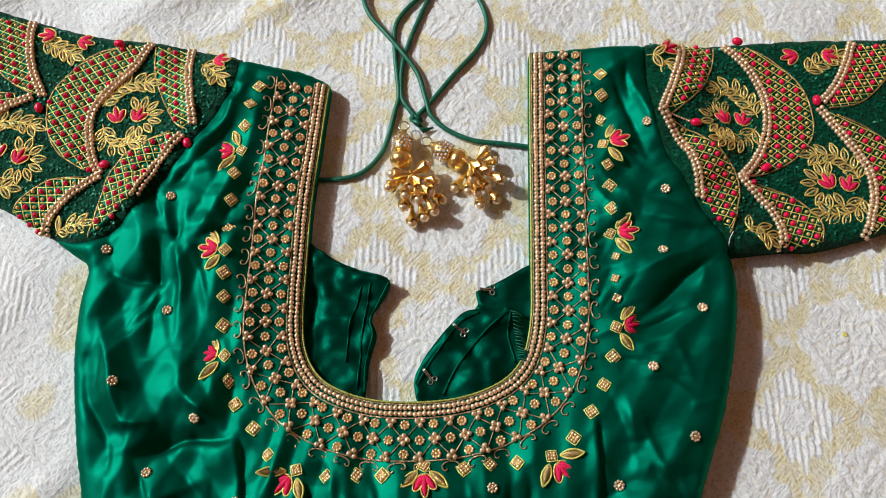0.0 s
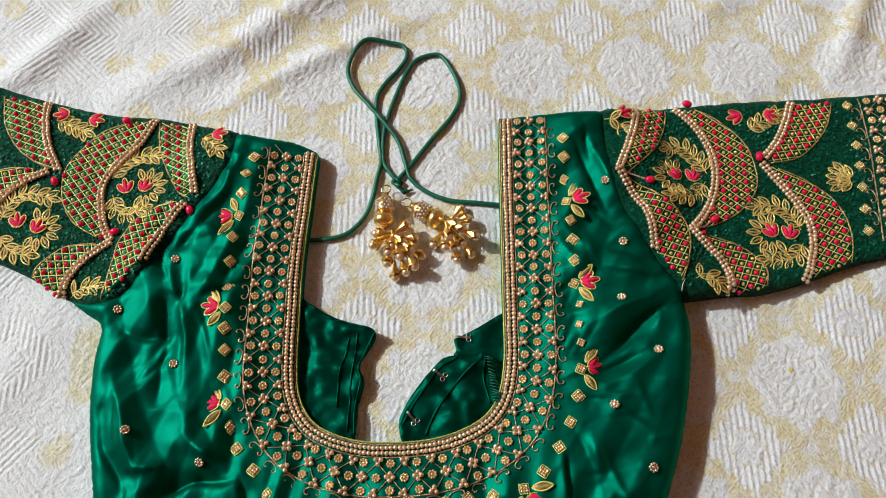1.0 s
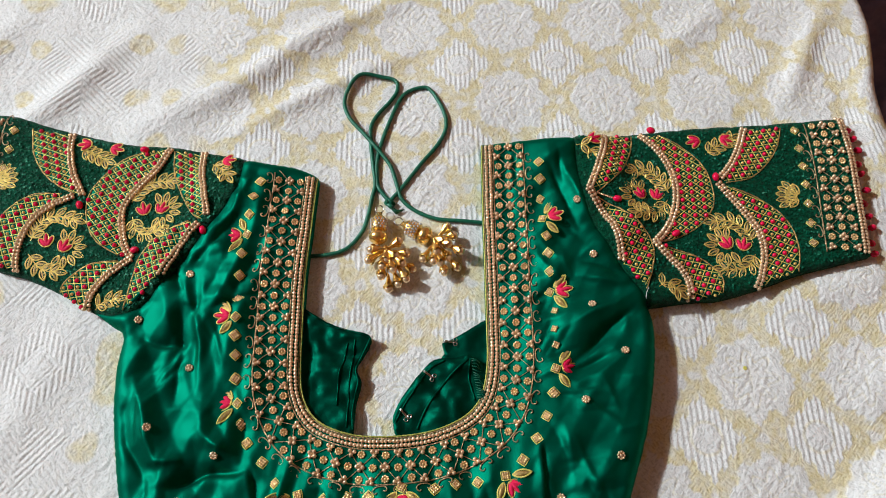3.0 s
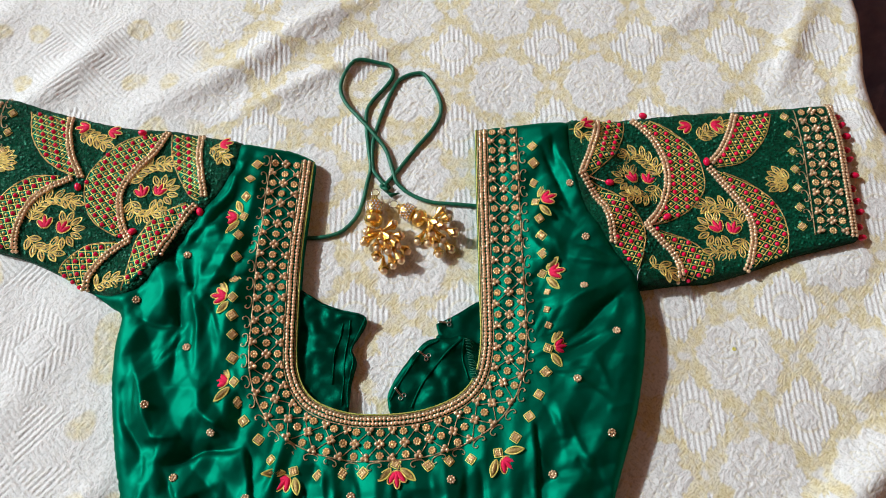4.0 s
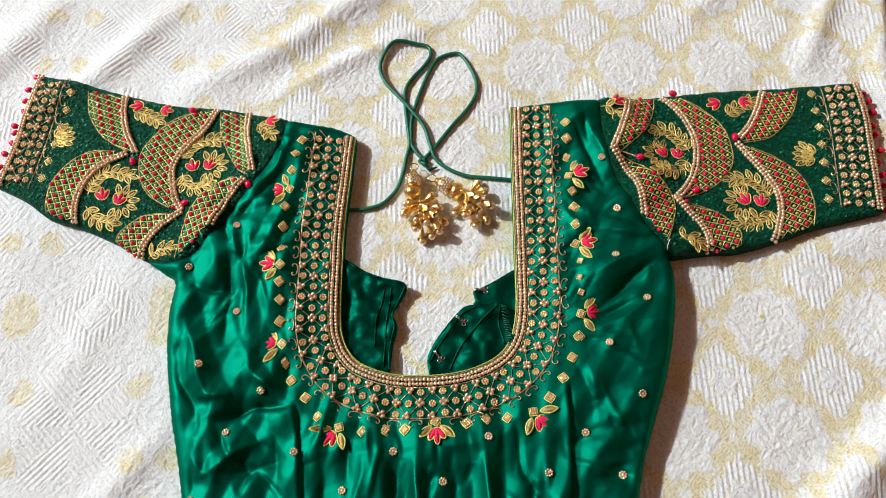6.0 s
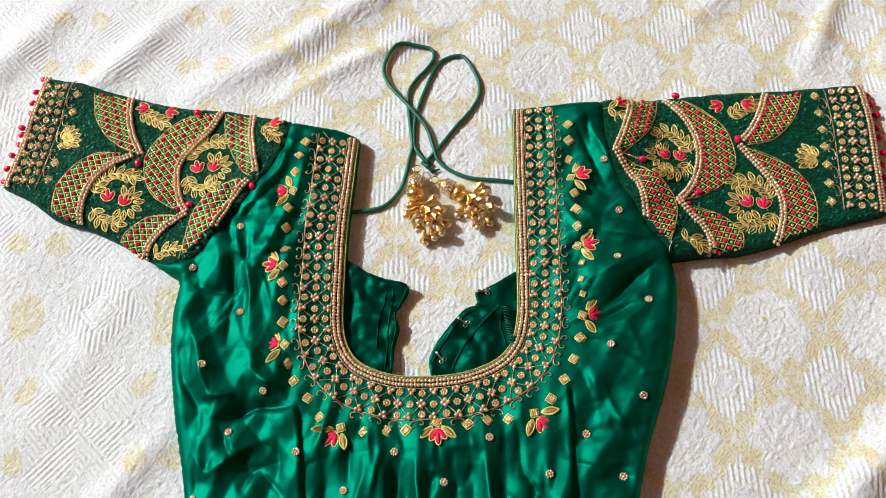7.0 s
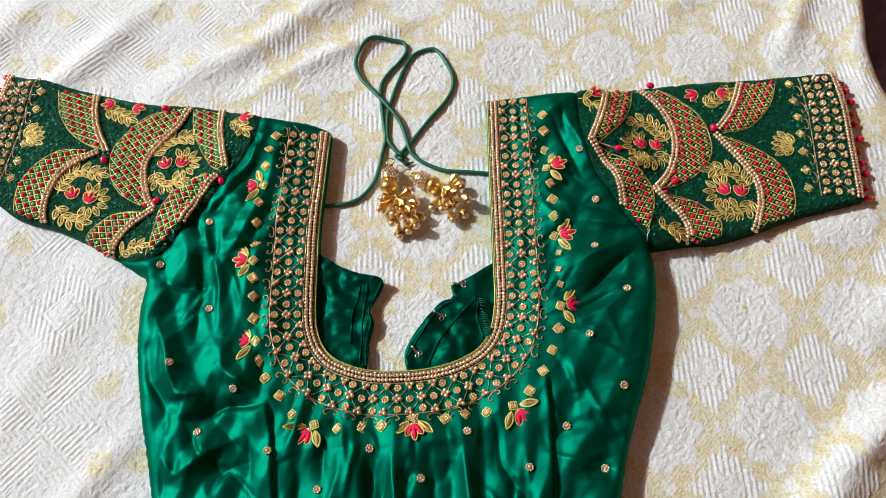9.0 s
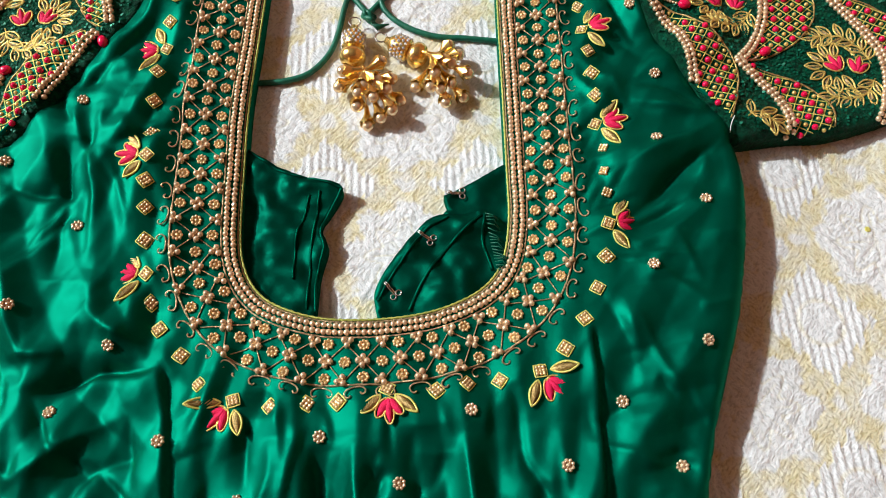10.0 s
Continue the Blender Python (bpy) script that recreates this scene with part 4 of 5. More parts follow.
R_SCALLOPS = (
    ([(0.1850, 0.3150), (0.1820, 0.2990), (0.1740, 0.2770), (0.1640, 0.2550)], [(0.2110, 0.3140), (0.2080, 0.2980), (0.1980, 0.2780), (0.1860, 0.2650), (0.1700, 0.2520)]),
    ([(0.1640, 0.2550), (0.1730, 0.2390), (0.1820, 0.2220), (0.1850, 0.2060), (0.1860, 0.1880)], [(0.1720, 0.2490), (0.1920, 0.2360), (0.2080, 0.2200), (0.2150, 0.2020), (0.2110, 0.1820), (0.2030, 0.1630)]),
    ([(0.2190, 0.3140), (0.2330, 0.2970), (0.2420, 0.2750), (0.2430, 0.2540), (0.2380, 0.2340), (0.2290, 0.2190), (0.2180, 0.2070)], [(0.2350, 0.3140), (0.2520, 0.3030), (0.2680, 0.2850), (0.2750, 0.2660), (0.2750, 0.2430), (0.2620, 0.2250), (0.2460, 0.2150), (0.2260, 0.2080)]),
    ([(0.2180, 0.2070), (0.2280, 0.1930), (0.2370, 0.1820), (0.2410, 0.1690), (0.2410, 0.1550)], [(0.2300, 0.2030), (0.2490, 0.1960), (0.2620, 0.1870), (0.2710, 0.1750), (0.2690, 0.1590)]),
    ([(0.3140, 0.3170), (0.3060, 0.2980), (0.2960, 0.2810), (0.2840, 0.2670)], [(0.3480, 0.3170), (0.3400, 0.2960), (0.3280, 0.2800), (0.3110, 0.2670), (0.2890, 0.2630)]),
    ([(0.2820, 0.2620), (0.2950, 0.2420), (0.3040, 0.2270), (0.3100, 0.2120), (0.3100, 0.1920), (0.3040, 0.1740), (0.2990, 0.1640)], [(0.2940, 0.2580), (0.3130, 0.2480), (0.3290, 0.2340), (0.3390, 0.2170), (0.3410, 0.1980), (0.3370, 0.1780)]))
L_SCALLOPS = (
    ([(-0.1780, 0.3080), (-0.1770, 0.2880), (-0.1730, 0.2670), (-0.1680, 0.2420)], [(-0.2050, 0.3110), (-0.2030, 0.2890), (-0.1950, 0.2680), (-0.1820, 0.2460), (-0.1730, 0.2380)]),
    ([(-0.1750, 0.2340), (-0.1870, 0.2190), (-0.1950, 0.2030), (-0.2010, 0.1870)], [(-0.1830, 0.2370), (-0.2070, 0.2290), (-0.2230, 0.2100), (-0.2290, 0.1880), (-0.2310, 0.1590)]),
    ([(-0.2090, 0.3130), (-0.2190, 0.2930), (-0.2330, 0.2760), (-0.2440, 0.2580), (-0.2450, 0.2420), (-0.2400, 0.2210), (-0.2320, 0.2070)], [(-0.2280, 0.3120), (-0.2520, 0.3030), (-0.2690, 0.2850), (-0.2780, 0.2670), (-0.2760, 0.2450), (-0.2650, 0.2250), (-0.2440, 0.2110)]),
    ([(-0.2330, 0.2070), (-0.2490, 0.1950), (-0.2620, 0.1790), (-0.2670, 0.1630)], [(-0.2440, 0.2060), (-0.2680, 0.2040), (-0.2840, 0.1920), (-0.2920, 0.1800)]),
    ([(-0.3010, 0.3320), (-0.3000, 0.3140), (-0.2940, 0.2920), (-0.2830, 0.2700)], [(-0.3380, 0.3390), (-0.3340, 0.3150), (-0.3210, 0.2930), (-0.3060, 0.2800), (-0.2890, 0.2710)]),
    ([(-0.2920, 0.2690), (-0.3100, 0.2600), (-0.3230, 0.2470), (-0.3300, 0.2300), (-0.3320, 0.2140), (-0.3310, 0.1990)], [(-0.3020, 0.2720), (-0.3270, 0.2720), (-0.3470, 0.2580), (-0.3580, 0.2410), (-0.3600, 0.2240), (-0.3590, 0.2100)]))
for arc, edge in R_SCALLOPS:
    trellis(arc, edge, sleeve_r)
for arc, edge in L_SCALLOPS:
    trellis(arc, edge, sleeve_l)

def motif(sleeve, flowers, turns, fan_at, fan_turn, upper, lower):
    """A pair of red flowers, gold petals fanned round one of them, and leafy sprigs above and below."""
    for (x, y), a in zip(flowers, turns):
        red_flower(x - 0.005 * math.cos(radians(a)), y - 0.005 * math.sin(radians(a)), radians(a), 1.12)
    fan(*fan_at, radians(fan_turn), 8, 0.0075, 3.9, sleeve)
    sprig(upper, sleeve)
    sprig(lower, sleeve)


motif(sleeve_r, [(0.211, 0.254), (0.226, 0.254)], (108, 72), (0.209, 0.252), 180, [(0.237, 0.255), (0.230, 0.269), (0.219, 0.280), (0.209, 0.278)], [(0.235, 0.248), (0.227, 0.238), (0.217, 0.234), (0.206, 0.234)])
motif(sleeve_r, [(0.280, 0.205), (0.294, 0.203)], (115, 70), (0.279, 0.203), 190, [(0.303, 0.205), (0.298, 0.217), (0.287, 0.226), (0.273, 0.226)], [(0.303, 0.194), (0.296, 0.184), (0.286, 0.181), (0.275, 0.182)])
motif(sleeve_l, [(-0.226, 0.253), (-0.211, 0.254)], (105, 70), (-0.210, 0.252), 0, [(-0.238, 0.261), (-0.231, 0.272), (-0.220, 0.280), (-0.207, 0.281)], [(-0.236, 0.247), (-0.231, 0.234), (-0.221, 0.229), (-0.211, 0.232)])
motif(sleeve_l, [(-0.308, 0.226), (-0.292, 0.221)], (100, 65), (-0.291, 0.219), -10, [(-0.322, 0.227), (-0.315, 0.244), (-0.303, 0.250), (-0.287, 0.246)], [(-0.322, 0.215), (-0.312, 0.203), (-0.304, 0.199), (-0.297, 0.198)])
R_FLOWERS = [(0.2720, 0.3070), (0.2900, 0.3080), (0.1690, 0.3050)]
for (x, y), a in zip(R_FLOWERS, (195, -20, 20)):
    red_flower(x, y, radians(a), 1.12)
L_FLOWERS = [(-0.2820, 0.3220), (-0.2640, 0.3170), (-0.1590, 0.2960)]
for (x, y), a in zip(L_FLOWERS, (185, -15, 0)):
    red_flower(x, y, radians(a), 1.12)
fan(0.352, 0.246, radians(165), 6, 0.0035, 1.9, sleeve_r)
fan(0.352, 0.246, radians(165), 5, 0.0105, 1.3, sleeve_r)
fan(-0.365, 0.287, radians(20), 6, 0.0035, 1.9, sleeve_l)
fan(-0.365, 0.287, radians(20), 5, 0.0105, 1.3, sleeve_l)
for pts, sl in (
        ([(0.2140, 0.1650), (0.2220, 0.1690), (0.2310, 0.1620)], sleeve_r), ([(0.2750, 0.2920), (0.2870, 0.3000), (0.3010, 0.3070)], sleeve_r),
        ([(0.1580, 0.3020), (0.1660, 0.3000), (0.1730, 0.2930)], sleeve_r),
        ([(-0.2590, 0.1640), (-0.2500, 0.1690), (-0.2390, 0.1700)], sleeve_l), ([(-0.2900, 0.3170), (-0.2810, 0.3120), (-0.2670, 0.3050)], sleeve_l),
        ([(-0.1680, 0.2940), (-0.1600, 0.2890), (-0.1540, 0.2810)], sleeve_l)):
    sprig(pts, sl)
for (x, y), a in zip([(0.1890, 0.2470), (0.2380, 0.2160), (0.2800, 0.2680), (-0.1700, 0.2280), (-0.2300, 0.2150), (-0.2840, 0.2600), (-0.2320, 0.3130)], (80, 115, 0, 20, 95, 20, 85)):
    drop_bead(x, y, radians(a), blouse)
for pts, sl in (([(0.1640, 0.2530), (0.1740, 0.2520), (0.1860, 0.2480)], sleeve_r), ([(0.2190, 0.2060), (0.2290, 0.2100), (0.2340, 0.2140)], sleeve_r)):
    q = curve(pts, 0.0019)
    part("bead_stem", mesh_of("bead_stem", *shape_beads(on_cloth(q, 0.0009), 0.00095), PEARL), sl)

# sequins over the sleeves' ground
for sl, poly, seed in ((sleeve_r, np.vstack([TOP_R, CUFF_R, BOT_R, SEAM_R[::-1]]), 3), (sleeve_l, np.vstack([TOP_L[::-1], CUFF_L, BOT_L, SEAM_L[::-1]]), 4)):
    rng = np.random.RandomState(seed)
    q = rng.uniform(poly.min(0), poly.max(0), (9000, 2))
    q = q[inside(q, poly)]
    q = q[dist_to(q, np.vstack([poly[::3], poly[:1]])) > 0.003]
    n = len(q)
    a = np.arange(6) * np.pi / 3
    slope = rng.normal(0, 0.35, (n, 2))
    r = rng.uniform(0.0006, 0.0010, n)[:, None]
    hx, hy = r * np.cos(a), r * np.sin(a)
    v = np.stack([q[:, :1] + hx, q[:, 1:] + hy, (top_z(q) + 0.0007)[:, None] + hx * slope[:, :1] + hy * slope[:, 1:]], 2)
    ob = part("sequin_fill", mesh_of("sequin_fill", v.reshape(-1, 3), (np.arange(n * 6).reshape(-1, 6)).tolist(), SEQUIN, False), sl)
    ob["kind"] = "stuff"

# the cuffs
ARM_R = np.vstack([TOP_R[:-1], CUFF_R[:-1], BOT_R[:-1], SEAM_R[::-1][:-1]])
ARM_L = np.vstack([TOP_L[::-1][:-1], CUFF_L[:-1], BOT_L[:-1], SEAM_L[::-1][:-1]])
for cuff, sl, wide, arm_line in ((CUFF_R, sleeve_r, 1.0, ARM_R), (CUFF_L[::-1], sleeve_l, 0.9, ARM_L)):
    arm_in = arm_line.mean(0) + (arm_line - arm_line.mean(0)) * (0.985, 0.955)
    for d in (0.0027, 0.0064):
        bead_row(cuff, d, 0.00172, 0.0031, sl, "pearl_edging")
    bead_band(cuff, 0.0232 * wide, 0.0105 * wide, 0.0185, sl, 0.009, arm_in)
    for run in clip_runs(offset_line(cuff, 0.0385 * wide, 0.002)[0], arm_in):
        thread(run, 0.0006, ANTIQUE, sl, "outline_thread", 0.0004, 0.8)
    pts, nr = offset_line(cuff, 0.0485 * wide, 0.0185, 0.012)
    for c, n in zip(pts, nr):
        if not inside(c[None], arm_in)[0]:
            continue
        m_ = place(c[0], c[1], math.atan2(n[1], n[0]) + math.pi / 4) @ Matrix.Scale(0.85, 4)
        ob = part("bead_square", SQUARE_BEADS, blouse, m=m_)
        part("square_rim", SQUARE_RIM, ob, "gold thread rim")
    pts, nr = offset_line(cuff, 0.0400 * wide, 0.0185, 0.020)
    for c, n in zip(pts, nr):
        if not inside(c[None], arm_in)[0]:
            continue
        part("curl", HOOK, sl, m=place(c[0], c[1], math.atan2(n[1], n[0]) + 0.2))
    pts, nr = offset_line(cuff, -0.0042, 0.0125, 0.008)
    for k, (c, n) in enumerate(zip(pts, nr)):
        c = c - n * 0.002 * (k % 3) + np.array((-n[1], n[0])) * random.uniform(-0.004, 0.004)
        z = float(cover_base(c[None])[0])
        drop_bead(c[0], c[1], math.atan2(n[1], n[0]) + math.pi / 2 + 0.5 * math.sin(k * 1.9), blouse, z + 0.0045 + 0.001 * (k % 2), False)
x, y = [(0.2300, 0.3200)][0]
drop_bead(x, y, 1.2, blouse, 0.007, False)


# ---- back panels seen through the neckline ----
def low_z(base, seed, amp=0.0016):
    def f(P):
        return base + cover_base(P) + 0.004 + amp * wobble(P, 75, seed) + amp * 0.6 * wobble(P, 170, seed + 1)
    return f


FLAP_L = [(-0.0940, 0.1620), (-0.0840, 0.1600), (-0.0620, 0.1460), (-0.0420, 0.1390), (-0.0270, 0.1330), (-0.0320, 0.1200), (-0.0390, 0.1080), (-0.0350, 0.0960), (-0.0390, 0.0780), (-0.0410, 0.0560), (-0.0430, 0.0450), (-0.0870, 0.0480)]
back_left = cloth("back_panel", curve(FLAP_L, 0.003, True), SHADED_SATIN, blouse, 0.003, "back panel with a hook placket, shade in its green", low_z(0.0045, 51, 0.003), -0.008)
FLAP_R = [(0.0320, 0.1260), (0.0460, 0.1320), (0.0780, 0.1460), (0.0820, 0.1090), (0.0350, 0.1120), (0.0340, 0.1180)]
back_upper = cloth("back_panel", curve(FLAP_R, 0.002, False), SHADED_SATIN, blouse, 0.003, "folded back panel edge, shade in its green", low_z(0.004, 53), -0.008)
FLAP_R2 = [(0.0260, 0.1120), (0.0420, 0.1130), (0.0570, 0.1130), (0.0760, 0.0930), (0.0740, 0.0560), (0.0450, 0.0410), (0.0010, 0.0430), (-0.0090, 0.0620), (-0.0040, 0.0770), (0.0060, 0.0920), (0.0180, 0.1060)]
back_lower = cloth("back_panel", curve(FLAP_R2, 0.003, True), SHADED_SATIN, blouse, 0.003, "folded back panel with steel hooks, shade in its green", low_z(0.0065, 55, 0.0028), -0.008)
zl, zr, zu = low_z(0.0045, 51, 0.003), low_z(0.0065, 55, 0.0028), low_z(0.004, 53)


def laid(pts, zf, lift):
    q = curve(pts, 0.0012)
    return np.column_stack([q, zf(q) + lift])


for pts, r in (([(-0.0460, 0.1290), (-0.0490, 0.1150), (-0.0530, 0.1000), (-0.0540, 0.0770)], 0.0008), ([(-0.0400, 0.1310), (-0.0420, 0.1130), (-0.0440, 0.1000), (-0.0450, 0.0770), (-0.0460, 0.0590)], 0.0008),
               ([(-0.0270, 0.1320), (-0.0370, 0.1120), (-0.0390, 0.1040), (-0.0370, 0.0950), (-0.0410, 0.0770), (-0.0410, 0.0570)], 0.0009), ([(-0.0820, 0.1580), (-0.0620, 0.1440), (-0.0420, 0.1380), (-0.0270, 0.1320)], 0.0008)):
    part("placket_fold", mesh_of("placket_fold", *shape_tube(laid(pts, zl, 0.0002), r, 6), SHADED_SATIN), back_left)
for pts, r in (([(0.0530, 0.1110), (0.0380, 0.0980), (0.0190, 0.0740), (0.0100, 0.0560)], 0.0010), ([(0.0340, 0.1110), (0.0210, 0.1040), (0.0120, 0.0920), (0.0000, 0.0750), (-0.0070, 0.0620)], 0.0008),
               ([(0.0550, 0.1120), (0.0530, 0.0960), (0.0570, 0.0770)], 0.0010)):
    part("placket_fold", mesh_of("placket_fold", *shape_tube(laid(pts, zr, 0.0002), r, 6), SHADED_SATIN), back_lower)
fray = []
for k, (x, y) in enumerate(curve([(0.0550, 0.1110), (0.0570, 0.0960), (0.0590, 0.0770)], 0.0022)):
    q = np.array([(x, y), (x + 0.004, y - 0.001 + 0.001 * math.sin(k)), (x + 0.007, y - 0.003 + 0.0015 * math.sin(k * 2.1))])
    fray.append(shape_tube(np.column_stack([q, zr(q) + (0.002, 0.0026, 0.0015)]), 0.00035, 4))
part("frayed_edge", mesh_of("frayed_edge", *join(*fray), CORD), back_lower, "frayed green thread edge")


def hook_shape():
    """A dressmaker's hook: two eyelets and a bent tongue."""
    out = []
    for s_ in (-1, 1):
        t = np.linspace(0, 2 * np.pi, 10, endpoint=False)
        out.append(shape_tube(np.stack([0.0016 * np.cos(t) + s_ * 0.0019, 0.0016 * np.sin(t), np.full(10, 0.0005)], 1), 0.0004, 5, True))
    for s_ in (-0.0005, 0.0005):
        out.append(shape_tube(np.array([(s_, 0.001, 0.0005), (s_, 0.005, 0.0007), (s_, 0.0085, 0.001), (s_, 0.0095, 0.0018), (s_, 0.008, 0.0024), (s_, 0.006, 0.0022)]), 0.00045, 5))
    return join(*out)


HOOKEYE = mesh_of("steel_hook", *hook_shape(), STEEL)
for (x, y), a, zf, ow in zip([(0.0430, 0.1270), (0.0240, 0.0970), (0.0030, 0.0650)], (88, 55, 40), (zu, zr, zr), (back_upper, back_lower, back_lower)):
    part("steel_hook", HOOKEYE, ow, "bright steel hook", Matrix.Translation((x, y, float(zf(np.array([(x, y)]))[0]) + 0.0004)) @ Matrix.Rotation(radians(a), 4, "Z"))


# ---- tie cords and tassels ----
def cord_line(pts, lift):
    q = curve(pts, 0.0016)
    return np.column_stack([q, cover_base(q) + lift])


S1 = cord_line([(-0.0900, 0.2080), (-0.0810, 0.2090), (-0.0640, 0.2100), (-0.0490, 0.2150), (-0.0370, 0.2280), (-0.0310, 0.2430), (-0.0270, 0.2620), (-0.0240, 0.2770), (-0.0260, 0.2970), (-0.0280, 0.3180), (-0.0280, 0.3370), (-0.0220, 0.3500), (-0.0100, 0.3650), (-0.0030, 0.3780), (-0.0050, 0.3890), (-0.0170, 0.3930), (-0.0340, 0.3950), (-0.0430, 0.3900), (-0.0510, 0.3760), (-0.0530, 0.3610), (-0.0470, 0.3450), (-0.0350, 0.3290), (-0.0220, 0.3120), (-0.0100, 0.2940), (-0.0040, 0.2740), (0.0000, 0.2610), (0.0110, 0.2500), (0.0300, 0.2410), (0.0520, 0.2380), (0.0790, 0.2350)], 0.0028)
S2 = cord_line([(-0.0130, 0.2570), (0.0000, 0.2720), (0.0180, 0.2960), (0.0340, 0.3160), (0.0420, 0.3340), (0.0400, 0.3530), (0.0290, 0.3760), (0.0200, 0.3800), (0.0060, 0.3750), (-0.0020, 0.3640), (-0.0110, 0.3410), (-0.0170, 0.3230), (-0.0220, 0.3020), (-0.0220, 0.2770), (-0.0170, 0.2670), (-0.0110, 0.2590)], 0.0026)
arc1 = np.linspace(0, 1, len(S1))
S1[:, 2] += 0.0034 * np.exp(-((arc1 - 0.68) / 0.09) ** 2)
part("tie_cord", mesh_of("tie_cord", *shape_tube(S1, 0.0019, 8), CORD), blouse, "round green satin tie cord")
part("tie_cord", mesh_of("tie_cord", *shape_tube(S2, 0.0019, 8), CORD), blouse, "green satin cord looped to a knot")
kx, ky = [(-0.0120, 0.2560)][0]
kz = float(cover_base(np.array([(kx, ky)]))[0])
t = np.linspace(0, 4 * np.pi, 40)
knot = np.stack([kx + 0.0028 * np.cos(t) + 0.0006 * t / 4, ky + 0.0034 * np.sin(t * 0.75), kz + 0.0035 + 0.0018 * np.sin(t * 1.5)], 1)
part("knot", mesh_of("knot", *shape_tube(knot, 0.0018, 7), CORD), blouse)
ends = [shape_tube(np.array([(kx, ky, kz + 0.003), (kx + 0.004 + 0.0006 * k, ky - 0.006, kz + 0.003), (kx + 0.007 + 0.0012 * k, ky - 0.0095 + 0.0007 * k, kz + 0.0025)]), 0.0006, 5) for k in range(7)]
part("frayed_ends", mesh_of("frayed_ends", *join(*ends), CORD), blouse)


def lathe(profile, n=14):
    """Turns (radius, along) pairs about +y."""
    v, f = [], []
    for r, y in profile:
        for k in range(n):
            a = k * 2 * math.pi / n
            v.append((r * math.cos(a), y, r * math.sin(a)))
    for i in range(len(profile) - 1):
        for k in range(n):
            l = (k + 1) % n
            f.append((i * n + k, (i + 1) * n + k, (i + 1) * n + l, i * n + l))
    return np.array(v), f


def bell_shape():
    prof = [(0.0004, 0.0), (0.0011, 0.0012), (0.0013, 0.004), (0.0021, 0.0062), (0.0034, 0.0086), (0.0037, 0.0090), (0.003, 0.0084), (0.0014, 0.006)]
    v, f = lathe(prof, 12)
    flare = np.clip((v[:, 1] - 0.0055) / 0.003, 0, 1)
    a = np.arctan2(v[:, 2], v[:, 0])
    v[:, 1] += 0.0012 * flare * np.cos(4 * a)
    return v, f


K = 1.38


def grown(s, k=1.4):
    return np.asarray(s[0]) * k, s[1]


bv, bf = bell_shape()
BELL = mesh_of("bell", bv * K, bf, GOLD)
BELL_BALL = mesh_of("bell_ball", *shape_beads([(0, 0.0102 * K, 0)], 0.0027 * K), ROSEGOLD)
CAP = mesh_of("tassel_cap", *grown(lathe([(0.0002, -0.0052), (0.0017, -0.005), (0.0019, -0.0035), (0.0032, -0.0024), (0.005, 0.0), (0.0052, 0.0062), (0.0046, 0.0072), (0.0001, 0.0073)], 18)), GOLD)
stones = []
for j in range(4):
    for k in range(15):
        a = (k + 0.5 * (j % 2)) * 2 * math.pi / 15
        stones.append((0.0051 * math.cos(a), 0.0005 + j * 0.0018, 0.0051 * math.sin(a)))
STONES = mesh_of("rhinestones", *grown(shape_beads(stones, 0.00072)), STONE, False)
BARREL = mesh_of("gold_ball", *grown(lathe([(0.0001, 0.0072), (0.0032, 0.0075), (0.0056, 0.0096), (0.006, 0.0116), (0.0054, 0.0137), (0.003, 0.0158), (0.0001, 0.016)], 18)), GOLD)
RINGLET = mesh_of("jump_ring", *grown(shape_tube(np.array([(0.0026 * math.cos(a), -0.0075 + 0.0026 * math.sin(a), 0) for a in np.linspace(0, 2 * math.pi, 14, endpoint=False)]), 0.0004, 5, True)), STEEL)


def tassel(cap, ang, heart, tips, label):
    """A jewelled cap and ball, with gold bells fanned out from its foot."""
    z = float(cover_base(np.array([cap]))[0]) + 0.0082
    th = new("tassel")
    th.parent = None
    base = Matrix.Translation((cap[0], cap[1], z)) @ Matrix.Rotation(ang - math.pi / 2, 4, "Z")
    th.matrix_basis = base
    tagged(th, label, "tassel", "gold tassels on the tie cord")
    c = part("tassel_cap", CAP, th, "antique gold cap")
    part("rhinestones", STONES, c, "pave rhinestones")
    part("gold_ball", BARREL, th)
    part("jump_ring", RINGLET, th)
    inv = base.inverted()
    rng = random.Random(len(tips))
    for k, (x, y) in enumerate(tips):
        a = math.atan2(y - heart[1], x - heart[0])
        L = 0.0135
        x0, y0 = x - L * math.cos(a), y - L * math.sin(a)
        zz = float(cover_base(np.array([(x, y)]))[0]) + 0.0042 + (0.0038 * (k % 3) if k < 9 else 0.010)
        m_ = Matrix.Translation((x0, y0, zz + 0.0015)) @ Matrix.Rotation(a - math.pi / 2, 4, "Z") @ Matrix.Rotation(-0.1, 4, "X") @ Matrix.Rotation(rng.random() * 3, 4, "Y")
        b = part("bell", BELL, th, m=inv @ m_)
        part("bell_ball", BELL_BALL, b)
        stem = np.array([(heart[0], heart[1], zz + 0.003), ((heart[0] + x0) / 2, (heart[1] + y0) / 2, zz + 0.003), (x0, y0, zz + 0.0015)])
        if np.linalg.norm(stem[0] - stem[2]) > 0.002:
            part("wire", mesh_of("wire", *shape_tube(stem, 0.0004, 5), GOLD), th, m=inv)


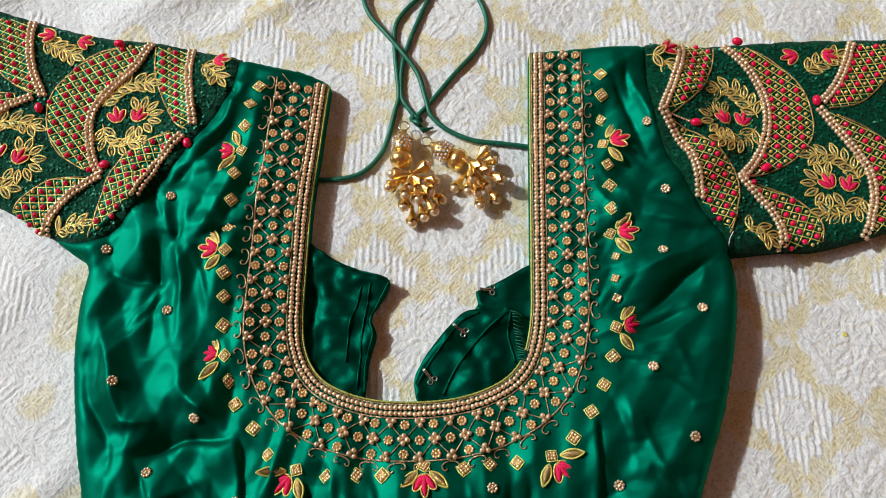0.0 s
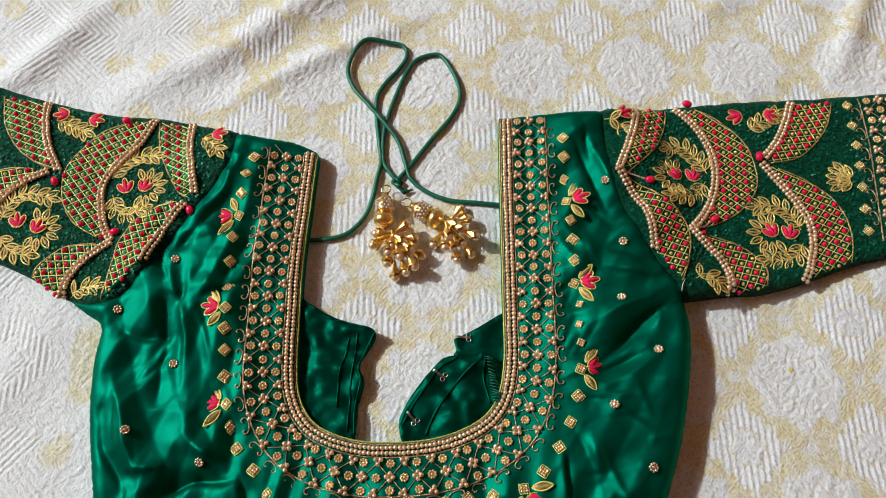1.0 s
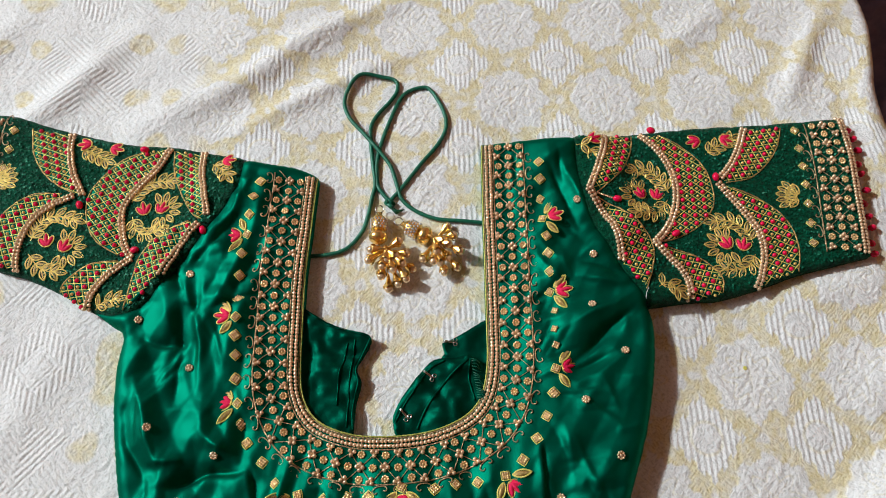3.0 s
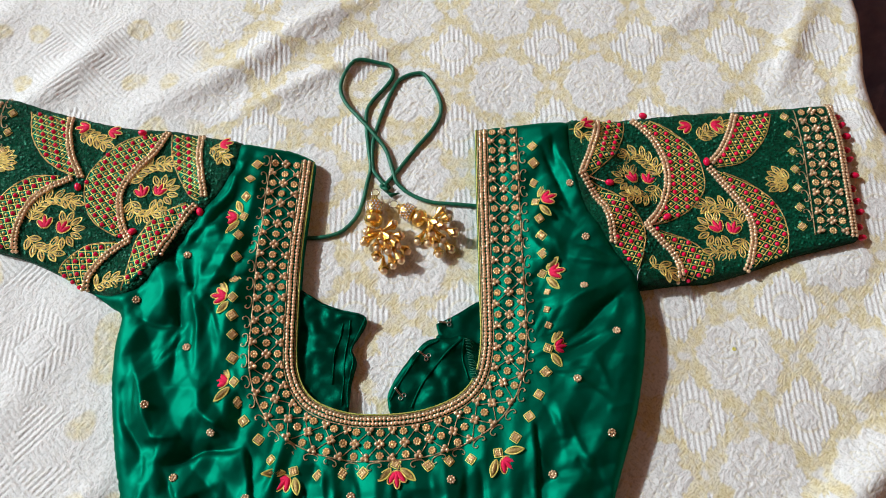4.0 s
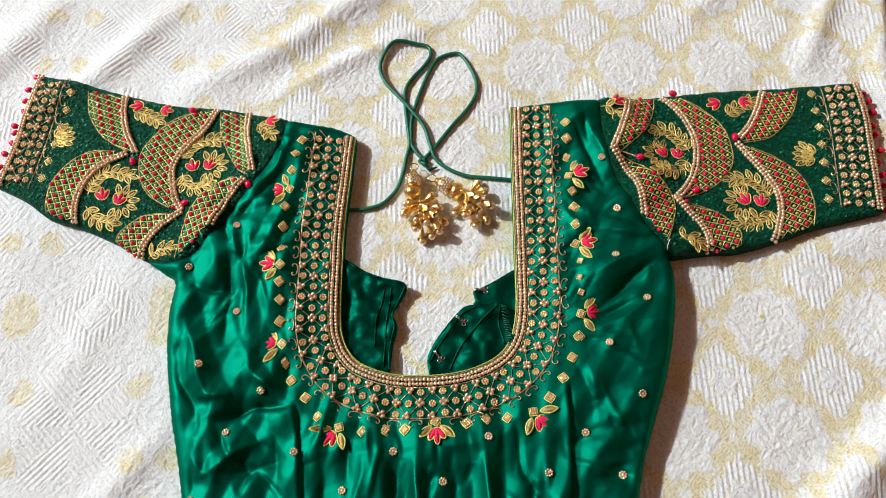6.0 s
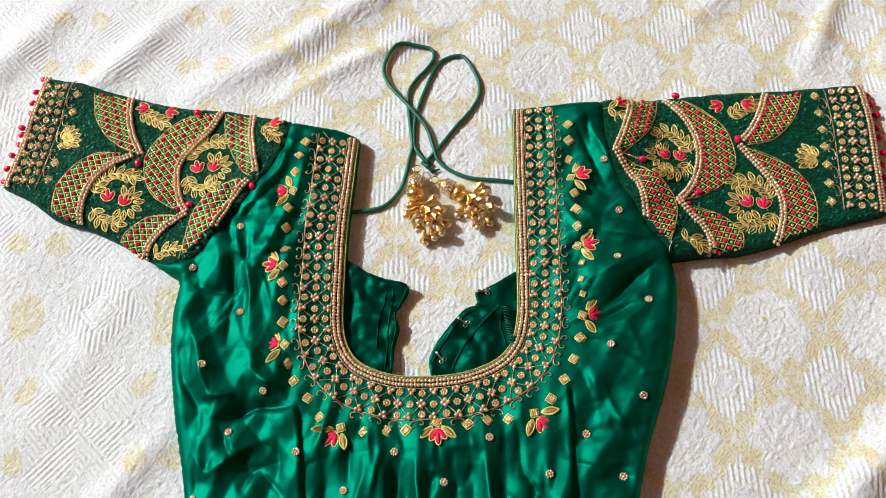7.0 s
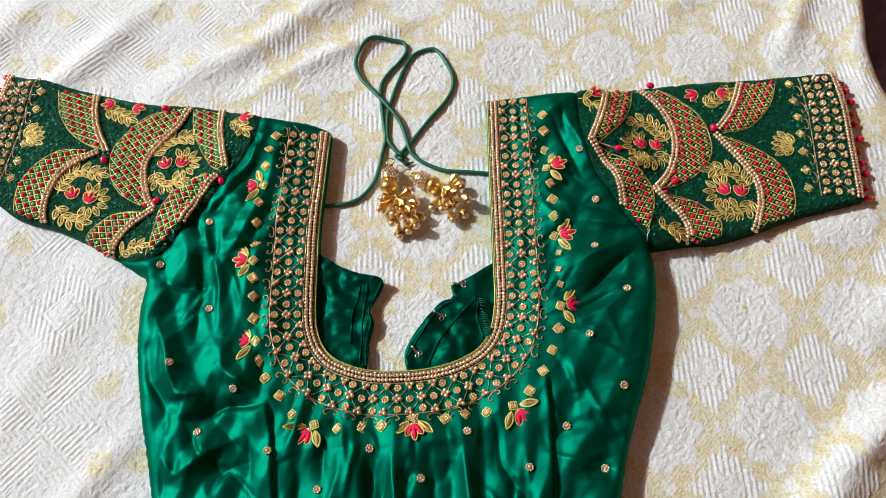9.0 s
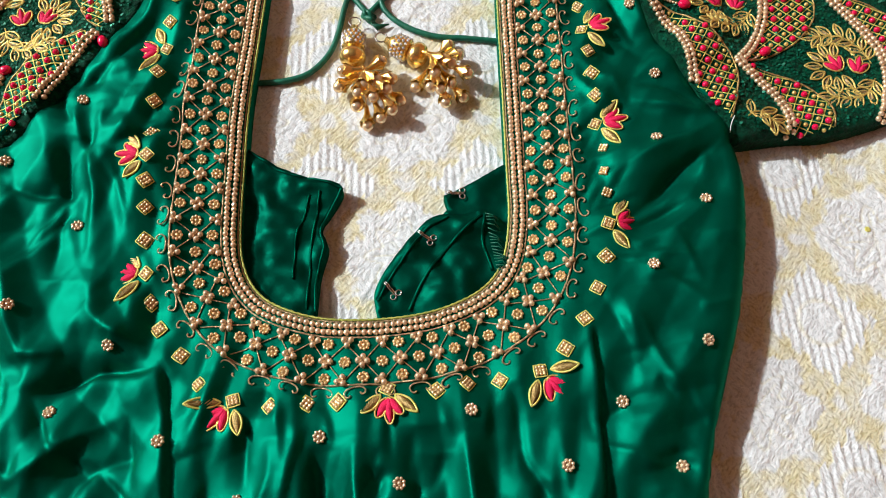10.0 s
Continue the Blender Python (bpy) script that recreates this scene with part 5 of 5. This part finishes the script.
CAPS = [(-0.0200, 0.2390), (0.0060, 0.2320), (-0.0140, 0.2090), (0.0280, 0.2180)]
TIPS_A = [(-0.0230, 0.2130), (-0.0290, 0.2020), (-0.0180, 0.1860), (-0.0120, 0.1770), (-0.0040, 0.1800), (0.0030, 0.1830), (0.0080, 0.1940), (0.0030, 0.2070), (-0.0030, 0.2170), (-0.0080, 0.1910), (-0.0260, 0.2090), (-0.0140, 0.1990), (-0.0060, 0.2030), (-0.0170, 0.1940), (-0.0000, 0.1960)]
TIPS_B = [(0.0400, 0.2320), (0.0450, 0.2220), (0.0500, 0.2060), (0.0470, 0.1940), (0.0360, 0.1890), (0.0270, 0.1980), (0.0180, 0.2030), (0.0400, 0.2020), (0.0330, 0.1960), (0.0350, 0.2150), (0.0400, 0.2120), (0.0300, 0.2060)]
tassel(CAPS[0], radians(-93), CAPS[2], TIPS_A, "gold tassel with rhinestone cap and fanned bell drops")
tassel(CAPS[1], radians(-32), CAPS[3], TIPS_B, "gold tassel lying aslant, rhinestone cap and bell drops")

# ---- beyond the bed's edge ----
def heap(name, x0, x1, y0, y1, z0, h, material, label, category, seed):
    xs_, ys_ = np.linspace(x0, x1, 60), np.linspace(y0, y1, 80)
    XX, YY = np.meshgrid(xs_, ys_)
    Q = np.stack([XX.ravel(), YY.ravel()], 1)
    e = np.minimum.reduce([Q[:, 0] - x0, x1 - Q[:, 0], Q[:, 1] - y0, y1 - Q[:, 1]]) / 0.06
    zz = z0 + h * np.sqrt(np.clip(e, 0, 1)) * (0.75 + 0.2 * wobble(Q, 14, seed) + 0.12 * wobble(Q, 40, seed + 1))
    f = [(r * 60 + c, r * 60 + c + 1, r * 60 + 61 + c, r * 60 + 60 + c) for r in range(79) for c in range(59)]
    tagged(new(name, mesh_of(name, np.column_stack([Q, zz]), f, material)), label, category)


heap("folded_cloth", 0.50, 1.1, 0.42, 1.0, BED, 0.42, PURPLE, "crumpled violet cotton cloth on the floor by the bed", "cloth", 71)


# ---- small stray things ----
x, y = [(0.2820, 0.0990)][0]
z = float((cover_base(np.array([(x, y)])) + weave(np.array([(x, y)]))[0])[0])
v, f = lathe([(0.0001, 0.0), (0.0016, 0.0), (0.0018, 0.0005), (0.0014, 0.0009), (0.0008, 0.0006), (0.0001, 0.0007)], 12)
tagged(new("sequin", mesh_of("sequin", np.column_stack([v[:, 0] + x, v[:, 2] + y, v[:, 1] + z + 0.0002]), [q[::-1] for q in f], LIME)), "single gold sequin lying on the cream cover", "sequin")
WHITE = plain("white thread", (0.75, 0.75, 0.74), (0.85, 0.85, 0.84), 500, 0.7)
thread(curve([(0.2050, 0.1640), (0.2030, 0.1600), (0.2030, 0.1560)], 0.0012), 0.0003, WHITE, blouse, "loose_thread", 0.0012)
